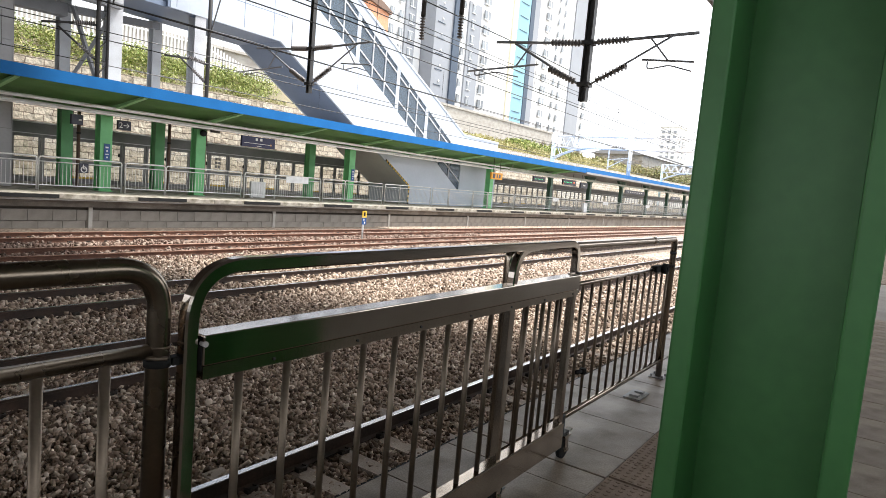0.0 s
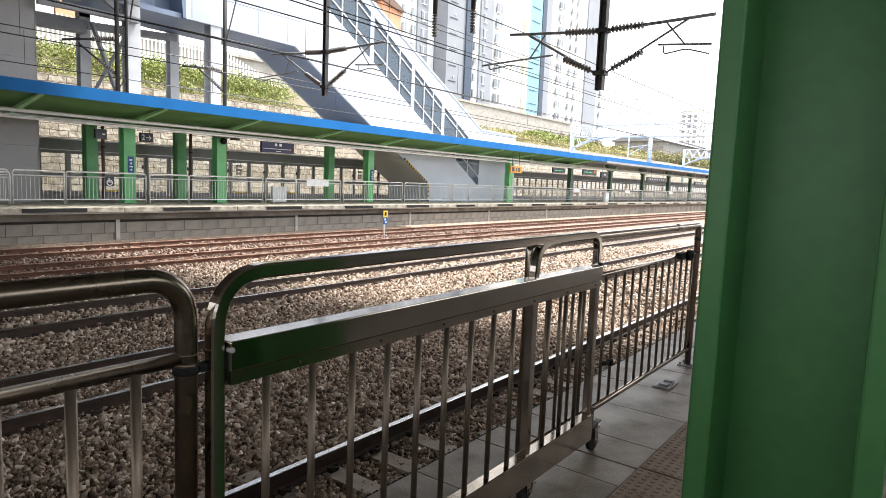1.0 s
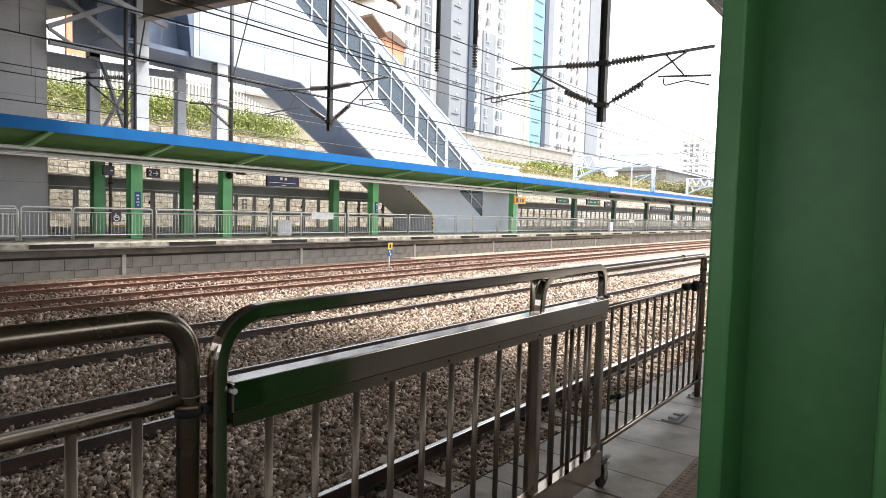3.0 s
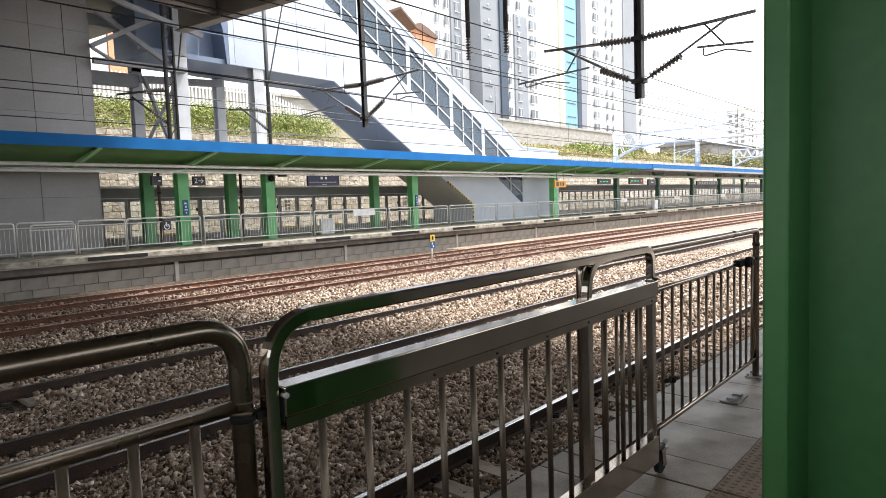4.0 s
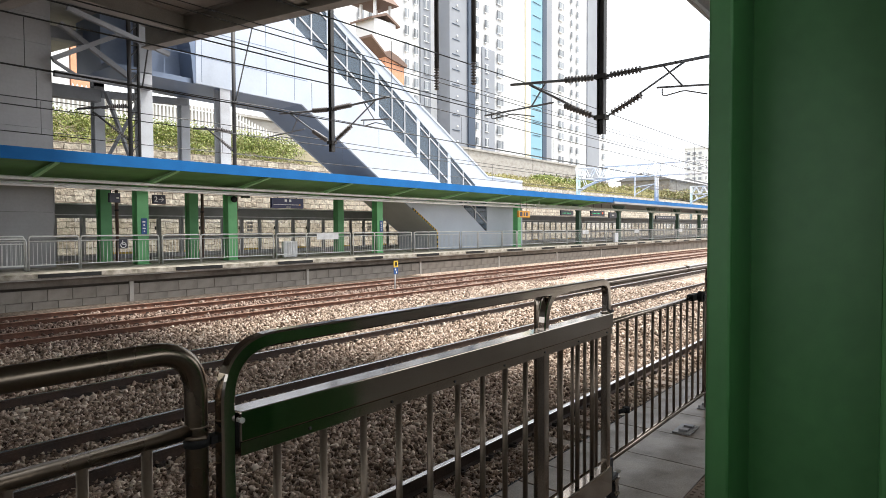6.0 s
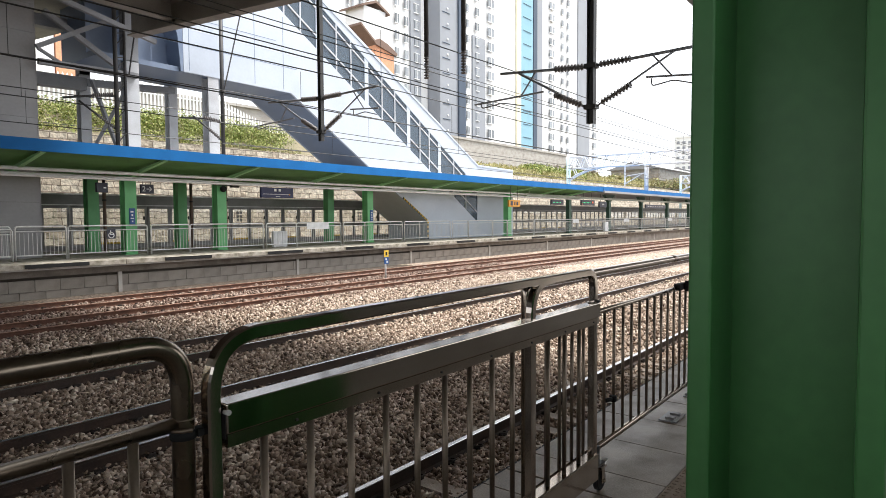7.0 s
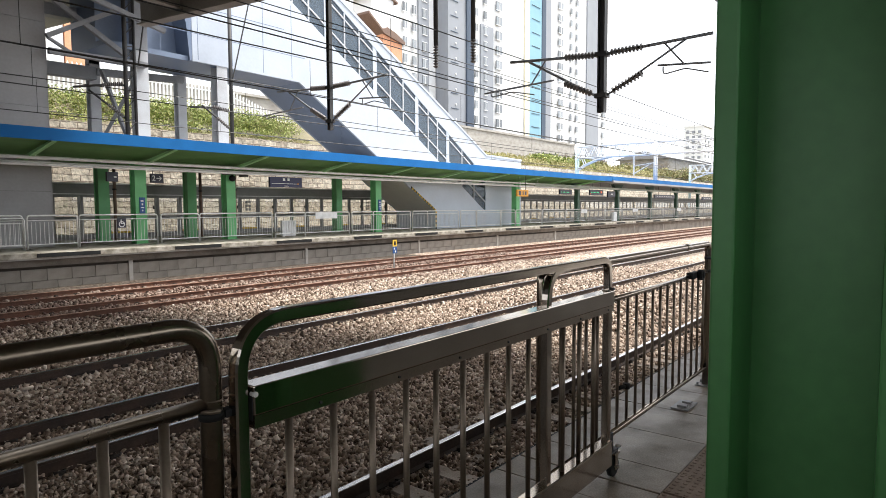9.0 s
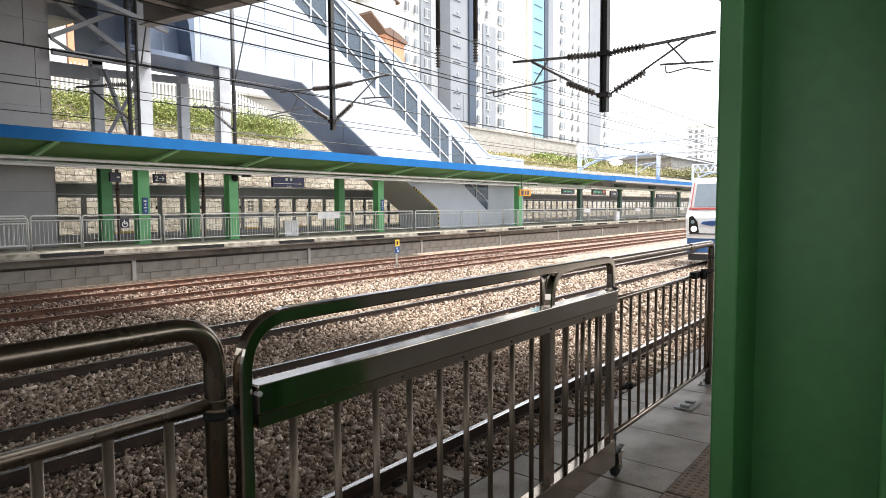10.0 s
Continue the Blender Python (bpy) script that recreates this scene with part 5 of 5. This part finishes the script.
# ---- bridge bracing ----
br = thing("bridge_bracing", "grey crossed steel bracing between the bridge columns", "steel bracing")
for p, q, w in (((14.5, 34.0, 4.7), (16.2, 33.0, 8.6), 0.16), ((16.3, 34.0, 4.7), (14.4, 33.0, 8.6), 0.16),
                ((10.9, 30.0, 9.0), (14.0, 30.0, 10.85), 0.2), ((11.3, 30.2, 10.65), (14.2, 30.2, 8.9), 0.22), ((10.95, 30.0, 8.4), (15.0, 30.0, 8.5), 0.24), ((10.95, 30.0, 8.95), (11.8, 30.0, 8.5), 0.12),
                ((11.05, 33.6, 8.35), (14.3, 33.6, 8.42), 0.6), ((14.5, 34.2, 9.0), (14.5, 34.2, 13.5), 0.5), ((11.05, 33.6, 11.1), (15.5, 33.6, 11.2), 0.55),
                ((14.4, 33.6, 10.5), (15.5, 33.6, 9.6), 0.18), ((14.8, 33.6, 9.4), (15.9, 33.6, 11.1), 0.18), ((14.5, 33.9, 8.6), (19.2, 33.9, 8.9), 0.35),
                ((15.1, 30.55, 9.2), (15.1, 30.55, 12.0), 0.6), ((11.0, 28.6, 10.9), (15.4, 28.6, 9.9), 0.2), ((15.1, 29.9, 8.5), (15.1, 30.6, 8.5), 0.22)):
    bm = bmesh.new()
    bar(bm, p, q, w)
    part("brace", bm, M_BRACE, br)
# The recessed box gets its shadowed tone from the same darkened panel colour.
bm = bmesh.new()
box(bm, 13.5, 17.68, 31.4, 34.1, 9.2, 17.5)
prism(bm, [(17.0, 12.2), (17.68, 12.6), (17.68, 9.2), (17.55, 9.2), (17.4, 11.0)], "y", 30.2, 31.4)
tagged(part("bridge_head", bm, M_SKYSHADE), "grey box connecting the stairway and the bridge", "bridge part", kind="structure")
# panel joints on the stair enclosure
for x in (16, 18, 20, 22, 24):
    bm = bmesh.new()
    box(bm, x, x + 0.03, SY0 - 0.006, SY0 - 0.001, 9.3, 13.5)
    part("panel_joint", bm, M_SKYSHADE, stairs)
for k in range(2):
    bm = bmesh.new()
    z = 10.6 + k * 1.4
    box(bm, 14, 25 - k * 1.5, SY0 - 0.006, SY0 - 0.001, z, z + 0.03)
    part("panel_joint", bm, M_SKYSHADE, stairs)

# ---- bank planting ----
def shrubs(name, label, rows, mat, seed, leaf=0.16):
    """Clumps of small leaves along a bank: rows of (x0, x1, y, z, height, count)."""
    rng = np.random.default_rng(seed)
    vs, fs = [], []
    for x0, x1, y, z, h, n in rows:
        for _ in range(n):
            cx, cy, r = rng.uniform(x0, x1), y + rng.uniform(-1.0, 1.0), h * rng.uniform(0.35, 0.6)
            m = int(95 * (r / 0.5) ** 1.3)
            d = rng.normal(size=(m, 3))
            d /= np.linalg.norm(d, axis=1, keepdims=True)
            p = d * r * rng.uniform(0.45, 1.15, (m, 1)) * np.array([1.35, 1.0, 0.9]) + np.array([cx, cy, z + r * 0.6])
            for c in p:
                a, b = rng.normal(size=3), rng.normal(size=3)
                a /= np.linalg.norm(a)
                b -= a * b.dot(a)
                b /= np.linalg.norm(b)
                s = leaf * rng.uniform(0.6, 1.3)
                i = len(vs)
                vs.extend([c - a * s, c + b * s * 0.4, c + a * s, c - b * s * 0.4])
                fs.append((i, i + 1, i + 2, i + 3))
    me = bpy.data.meshes.new(name)
    me.from_pydata([tuple(v) for v in vs], [], fs)
    me.materials.append(mat)
    return tagged(new(name, me), label, "shrubs", kind="stuff")


shrubs("shrubs", "fresh green shrubs covering the bank above the masonry wall", [(12, 36, 43.6, 7.2, 1.2, 52), (12, 37, 45.2, 8.0, 1.6, 80), (11, 36, 46.8, 8.7, 1.7, 70)], M_LEAF, 3, 0.11)
shrubs("dry_shrubs", "brown dry twigs and stems among the green shrubs", [(12, 38, 43.2, 6.9, 0.8, 60), (12, 37, 45.5, 8.3, 1.3, 26)], M_DRYLEAF, 8, 0.09)
shrubs("shrubs", "pale yellow-green scrub covering the slope below the concrete wall", [(44, 120, 43.6, 6.8, 1.5, 110), (44, 125, 45.4, 7.3, 1.6, 120), (46, 140, 47.4, 7.9, 1.5, 120)], M_SCRUB, 9, 0.15)
shrubs("shrubs", "fresh green shrubs by the gantry on the bank", [(80, 98, 46, 7.6, 2.2, 24), (84, 98, 48, 8.1, 2.2, 12)], M_LEAF, 4, 0.25)
shrubs("dry_shrubs", "dry yellowish brush along the foot of the concrete wall", [(55, 160, 51.5, 8.2, 1.6, 110), (100, 200, 48, 7.9, 2.4, 90), (145, 230, 47, 7.6, 3.4, 70)], M_DRYLEAF, 5, 0.33)

pick = thing("picket_fence", "white picket fence along the top of the bank", "fence")
bm = bmesh.new()
prism(bm, [(-0.07, 0), (0.07, 0), (0.07, 2.0), (0.0, 2.15), (-0.07, 2.0)], "y", -0.015, 0.015)
PK = mesh_of(bm, "picket", [M_PICKET])
def bank_top(x):
    return 9.85 if x < 31 else max(7.0, 9.85 - (x - 31) * 0.33)


for k in range(100):
    x = 10 + k * 0.3
    share("picket", PK, pick, pose(x, 48.0, bank_top(x)))
for z in (0.35, 1.6):
    bm = bmesh.new()
    for a, b in ((10, 31), (31, 40)):
        bar(bm, (a, 48.04, bank_top(a) + z), (b, 48.04, bank_top(b) + z), 0.05, 0.12)
    part("fence_rail", bm, M_PICKET, pick)

# ---- apartments and houses ----
def tower_block(name, label, x0, x1, y0, y1, z0, z1, wall, stripes, columns, floor=3.1):
    """A tower with coloured stripes (x0, x1, material) and columns of windows (x, width, height)."""
    t = thing(name, label, "apartment building")
    bm = bmesh.new()
    box(bm, x0, x1, y0, y1, -1.9, z1)
    part("wall", bm, wall, t)
    for a, b, m, *top in stripes:
        bm = bmesh.new()
        box(bm, a, b, y0 - 0.35, y0 - 0.02, z0, top[0] if top else z1 - 1.0)
        part("facade_stripe", bm, m, t)
    bm = bmesh.new()
    box(bm, x0 - 0.4, x1 + 0.4, y0 - 0.5, y1 + 0.4, z1, z1 + 1.2)
    part("roof", bm, wall, t)
    n = int((z1 - z0 - 3) / floor)
    for x, w, h in columns:
        bm = bmesh.new()
        box(bm, 0, w * 0.46, -0.12, 0.1, 0, h, 0)
        box(bm, w * 0.54, w, -0.12, 0.1, 0, h, 0)
        box(bm, -0.1, w + 0.1, -0.16, 0.1, -0.14, 0, 1)
        box(bm, -0.1, w + 0.1, -0.16, 0.1, h, h + 0.12, 1)
        box(bm, w * 0.46, w * 0.54, -0.16, 0.1, 0, h, 1)
        me = mesh_of(bm, "window", [M_APTGLASS, M_APT])
        for k in range(n):
            share("window", me, t, pose(x, y0 - 0.36, z0 + 1.5 + k * floor))
    return t


tower_block("apartment_tower", "dark grey apartment gable wall with a navy edge", 97.2, 105.3, 75, 88, 5, 66, M_APTGREY, [(103.0, 105.3, M_APTDARK)], [])
t = bpy.data.objects["apartment_tower"]
for k in range(18):
    bm = bmesh.new()
    box(bm, 98, 100.4, 74.9, 74.99, 18 + k * 2.95, 18.12 + k * 2.95)
    part("ledge", bm, M_APTDARK, t)
    bm = bmesh.new()
    tube(bm, [(99.6, 74.99, 18.9 + k * 2.95), (99.6, 74.85, 18.9 + k * 2.95)], 0.2, 10)
    part("vent", bm, M_APT, t)
tower_block("apartment_tower", "tall white apartment block with grey and blue stripes", 105.7, 136, 75.5, 88, 5, 68, M_APT,
            [(108.6, 113.2, M_APTGREY, 39.5), (126.3, 128.3, M_APTCREAM), (128.3, 133.8, M_APTBLUE), (134.2, 136, M_APTDARK)], [(106.3, 0.9, 1.5), (109.6, 1.1, 1.6), (114.3, 2.2, 1.7)])
for k in range(19):
    bm = bmesh.new()
    box(bm, 129.2, 133.0, 75.05, 75.13, 8 + k * 3.1, 8.1 + k * 3.1)
    part("ledge", bm, M_APTDARK, bpy.data.objects["apartment_tower.001"])
tower_block("apartment_tower", "tall white apartment block with a grey corner stripe", 142, 181, 79, 92, 5, 74, M_APT,
            [(142.2, 145, M_APTGREY), (166, 174, M_APTGREY)], [(149, 2.4, 1.6), (155.8, 1.0, 1.6), (159.2, 1.0, 1.6), (176.5, 1.6, 1.6)])
tower_block("apartment_tower", "white apartment tower behind the stairway", 70, 97.0, 78, 90, 5, 62, M_APT,
            [(91.6, 94.6, M_APTGREY)], [(75.4, 1.2, 1.6), (78, 1.0, 1.6), (87.2, 1.0, 1.6), (89.8, 0.9, 1.6), (92.6, 1.3, 1.6)])
h = thing("orange_house", "orange rendered house with a brown pitched roof", "house")
bm = bmesh.new()
prism(bm, [(106, 14), (112.4, 14), (112.4, 39.9), (107, 42.2), (106, 41.5)], "y", 100.5, 108)
part("wall", bm, M_ORANGE, h)
bm = bmesh.new()
prism(bm, [(101, 44.6), (106, 41.2), (112.8, 39.9), (113.2, 40.5), (110, 42.0), (107, 42.8), (105.6, 42.0), (101, 45.1)], "y", 100, 109)
part("roof", bm, M_TILE, h)
h = thing("orange_house", "orange and white houses seen beyond the bank", "house")
bm = bmesh.new()
box(bm, 31, 34.6, 80, 88, -1.9, 27)
part("wall", bm, M_ORANGE, h)
bm = bmesh.new()
box(bm, 22, 30.9, 80.2, 88, -1.9, 30)
part("annex", bm, M_APT, h)
bm = bmesh.new()
box(bm, 24.0, 25.6, 80.0, 80.19, 25.2, 27.5)
part("window", bm, M_APTGLASS, h)
bm = bmesh.new()
box(bm, 24.0, 25.6, 80.0, 80.19, 20.5, 22.8)
part("window", bm, M_APTGLASS, h)
h = thing("roof_turret", "pale rooftop turret with a pointed brown roof", "turret")
bm = bmesh.new()
prism(bm, [(114.6, 14), (122.6, 14), (122.6, 55), (114.6, 55)], "y", 112.5, 119)
part("base", bm, M_APT, h)
bm = bmesh.new()
prism(bm, [(113.4, 54.4), (118.7, 56.4), (123.8, 54.4), (123.8, 54.9), (118.7, 57.1), (113.4, 54.9)], "y", 112, 120)
part("eave", bm, M_TILE, h)
bm = bmesh.new()
for a in (115.4, 121.0):
    for b in (113, 118):
        bm = bmesh.new()
        box(bm, a, a + 0.6, b, b + 0.6, 54.9, 59.8)
        part("post", bm, M_APT, h)
bm = bmesh.new()
bmesh.ops.create_cone(bm, cap_ends=True, segments=4, radius1=6.3, radius2=0.2, depth=6.5, matrix=Matrix.Translation((118.7, 116, 62.9)) @ Matrix.Rotation(math.pi / 4, 4, "Z"))
part("cap", bm, M_TILE, h)
low = thing("grey_building", "plain pale grey building behind the picket fence", "building")
bm = bmesh.new()
box(bm, 8, 62, 54, 60, 9, 12.7)
part("wall", bm, M_CONC, low)
bm = bmesh.new()
box(bm, 7.6, 62.4, 53.7, 60.3, 12.7, 12.95)
part("roof", bm, M_CONC, low)
# drain pipes by the canopy columns
for x, y in ((14.95, 33.3), (19.75, 33.3), (19.75, 29.9)):
    dp = thing("drain_pipe", "dark brown drain pipe beside the canopy column", "pipe", "drain pipes", at=pose(x, y, 0))
    bm = bmesh.new()
    tube(bm, [(0, 0, 0), (0, 0, 4.0)], 0.085, 8)
    part("pipe", bm, M_TILE, dp)
    bm = bmesh.new()
    tube(bm, [(0, 0, 2.6), (0, 0, 2.68)], 0.11, 8)
    part("collar", bm, M_DARKSTEEL, dp)
for o in list(scene.objects):
    if o.name in ("orange_house", "roof_turret"):
        o.matrix_basis = Matrix.Translation((0, 0, 0.66)) @ Matrix.Scale(0.6, 4)
def bare_tree(x, y, z, h, seed):
    """A leafless tree: tapered trunk, limbs and fine twigs."""
    rng = random.Random(seed)
    t = thing("bare_tree", "leafless grey-brown tree on the bank beside the line", "tree", "bare trees on the bank", at=pose(x, y, z))

    def limb(bm, p, d, length, r, depth):
        q = p + d * length
        n = 5 if depth < 2 else 3
        side = d.orthogonal().normalized()
        up = d.cross(side)
        ends = [[bm.verts.new(c + (side * math.cos(2 * math.pi * k / n) + up * math.sin(2 * math.pi * k / n)) * w) for k in range(n)] for c, w in ((p, r), (q, r * 0.6))]
        for k in range(n):
            bm.faces.new((ends[0][k], ends[0][(k + 1) % n], ends[1][(k + 1) % n], ends[1][k]))
        bm.faces.new(ends[1])
        return q

    def grow(bm, p, d, length, r, depth):
        q = limb(bm, p, d, length, r, depth)
        if depth < 5:
            for _ in range(3 if depth < 4 else 4):
                e = (d + Vector((rng.uniform(-0.8, 0.8), rng.uniform(-0.8, 0.8), rng.uniform(-0.15, 0.55)))).normalized()
                grow(bm, p.lerp(q, rng.uniform(0.55, 1.0)), e, length * rng.uniform(0.6, 0.85), r * 0.55, depth + 1)

    bm = bmesh.new()
    limb(bm, Vector((0, 0, -0.6)), Vector((0, 0, 1)), h * 0.25 + 0.6, 0.16, 0)
    part("trunk", bm, M_TWIG, t)
    bm = bmesh.new()
    for _ in range(3):
        grow(bm, Vector((0, 0, h * rng.uniform(0.15, 0.24))), Vector((rng.uniform(-0.5, 0.5), rng.uniform(-0.5, 0.5), 1)).normalized(), h * 0.24, 0.09, 1)
    part("crown", bm, M_TWIG, t)


for i, (x, y, h) in enumerate(((96, 49.5, 3.2), (103, 51, 3.6), (110, 49, 3.4), (118, 52, 4.0), (127, 50, 3.6), (136, 53, 4.2), (147, 50, 4.4), (158, 47, 4.0), (170, 46, 4.6), (185, 46.5, 4.6))):
    bare_tree(x, y, 8.2 if y > 47.5 else 7.7, h, 40 + i)
t = tower_block("apartment_tower", "distant pale apartment tower fading in the haze", 400, 418, 112.5, 124, 5, 50, M_APT, [], [(403, 2.0, 1.7), (410, 2.0, 1.7)])
for k in range(13):
    for y in (114, 117.5, 121):
        bm = bmesh.new()
        box(bm, 399.8, 399.99, y, y + 1.8, 9 + k * 3.1, 10.6 + k * 3.1)
        part("window", bm, M_APTGREY, t)
# low buildings by the line
for x0, x1, y0, z1, m in ((150, 185, 50, 13, M_CONC), (190, 240, 52, 14, M_TOWER), (250, 330, 50, 15, M_CONC)):
    hh = thing("low_building", "low pale building beside the line", "building")
    bm = bmesh.new()
    box(bm, x0, x1, y0, y0 + 12, 6, z1)
    part("wall", bm, m, hh)
    # Pale roof grey with the distance haze already in it.
    bm = bmesh.new()
    prism(bm, [(y0 - 1, z1), (y0 + 6, z1 + 2), (y0 + 13, z1)], "x", x0 - 1, x1 + 1)
    part("roof", bm, M_TOWER, hh)

# ---- locomotive ----
LOCO_X = 31.6
loco = thing("locomotive", "white electric locomotive with blue skirt and red stripe", "locomotive")


def loco_section(x):
    """Half width, skirt height and roof height towards the nose."""
    s = min(1.0, max(0.0, x / 1.6))
    e = math.sqrt(max(0.0, 1 - (1 - s) ** 2))
    return 1.28 + 0.24 * e


bm = bmesh.new()
prof = [(0.0, 1.2), (0.02, 1.7), (0.1, 2.2), (0.35, 2.55), (0.95, 3.98), (1.25, 4.18), (17.9, 4.18), (18.9, 2.5), (19.0, 1.2)]
rings = []
for x, z in prof:
    w = loco_section(x if x < 9 else 19 - x)
    rings.append((x, z, w))
top = [[bm.verts.new((x, s * (w - (0.18 if z > 3.2 else 0.06 if z > 2.2 else 0)), z)) for s in (-1, 1)] for x, z, w in rings]
for a, b in zip(top, top[1:]):
    bm.faces.new((a[0], a[1], b[1], b[0]))
for i in (0, 1):
    side = [r[i] for r in top]
    bm.faces.new(side)
bm.faces.new((top[0][0], top[-1][0], top[-1][1], top[0][1]))
part("body", bm, M_LOCO, loco)
bm = bmesh.new()
prism(bm, [(0.06, -1.26), (0.9, -1.44), (18.1, -1.44), (18.94, -1.26), (18.94, 1.26), (18.1, 1.44), (0.9, 1.44), (0.06, 1.26)], "z", 0.5, 1.198)
part("skirt", bm, M_LOCOBLUE, loco, "blue lower skirt")
bm = bmesh.new()
prism(bm, [(0.42, 2.72), (0.89, 3.84), (0.85, 3.86), (0.38, 2.74)], "y", -1.06, 1.06)
part("windscreen", bm, M_LOCOGLASS, loco, "large sloping windscreen")
bm = bmesh.new()
prism(bm, [(0.36, 2.6), (0.39, 2.67), (0.34, 2.69), (0.31, 2.61)], "y", -1.27, 1.27)
part("red_stripe", bm, M_LOCORED, loco, "red stripe below the windscreen")
for s in (-1, 1):
    bm = bmesh.new()
    prism(bm, [(0.36, 2.62), (0.9, 3.9), (0.86, 3.92), (0.31, 2.64)], "y", s * 1.2 - 0.014, s * 1.2 + 0.014)
    part("window_pillar", bm, M_LOCORED, loco)
    bm = bmesh.new()
    prism(bm, [(s * 0.68, 1.48), (s * 1.06, 1.42), (s * 1.16, 1.56), (s * 1.16, 2.24), (s * 1.0, 2.3), (s * 0.78, 2.02)], "x", -0.015, 0.03)
    lampbox = part("headlight", bm, M_BLACK, loco, "black headlight surround")
    for y, z, r in ((0.92, 1.66, 0.13), (0.98, 2.0, 0.09)):
        bm = bmesh.new()
        tube(bm, [(-0.05, s * y, z), (0.0, s * y, z)], r, 16)
        part("lamp", bm, M_LAMP if z < 1.8 else M_LOCOGLASS, lampbox)
    bm = bmesh.new()
    tube(bm, [(-0.3, s * 0.88, 0.75), (0.1, s * 0.88, 0.75)], 0.09, 10)
    tube(bm, [(-0.36, s * 0.88, 0.75), (-0.3, s * 0.88, 0.75)], 0.22, 14)
    part("buffer", bm, M_DARKSTEEL, loco)
bm = bmesh.new()
prism(bm, [(-0.35, 2.0), (-0.1, 2.07), (0.5, 2.02), (0.62, 1.9), (0.1, 1.82), (-0.3, 1.86)], "x", -0.03, 0.08)
part("emblem", bm, M_SIGNBLUE, loco, "blue emblem shape")
bm = bmesh.new()
box(bm, -0.04, 0.02, -1.15, 1.15, 1.4, 1.45)
part("front_step", bm, M_DARKSTEEL, loco)
bm = bmesh.new()
box(bm, 0.1, 0.2, -1.2, 1.2, 0.12, 0.42)
part("snow_plough", bm, M_DARKSTEEL, loco)
for bx in (3.2, 14.2):
    bog = part("bogie", bmesh.new(), M_DARKSTEEL, loco)
    bm = bmesh.new()
    for s in (-1, 1):
        box(bm, bx - 0.4, bx + 2.6, s * 1.02 - 0.08, s * 1.02 + 0.08, 0.35, 0.62)
    part("frame", bm, M_DARKSTEEL, bog)
    for ax in (bx, bx + 2.2):
        bm = bmesh.new()
        for s in (-1, 1):
            tube(bm, [(ax, s * 0.69, 0.5), (ax, s * 0.82, 0.5)], 0.5, 20)
        tube(bm, [(ax, -0.8, 0.5), (ax, 0.8, 0.5)], 0.09, 8)
        part("wheelset", bm, M_DARKSTEEL, bog)
bm = bmesh.new()
box(bm, 3, 16, -0.8, 0.8, 4.19, 4.3)
part("roof_equipment", bm, M_DARKSTEEL, loco)


def motions():
    walk(loco, [(0.0, pose(LOCO_X + 330, TRACKS[1], RAIL_Z)), (5.0, pose(LOCO_X + 165, TRACKS[1], RAIL_Z)), (9.0, pose(LOCO_X + 33, TRACKS[1], RAIL_Z)), (10.0, pose(LOCO_X, TRACKS[1], RAIL_Z))])


motions()
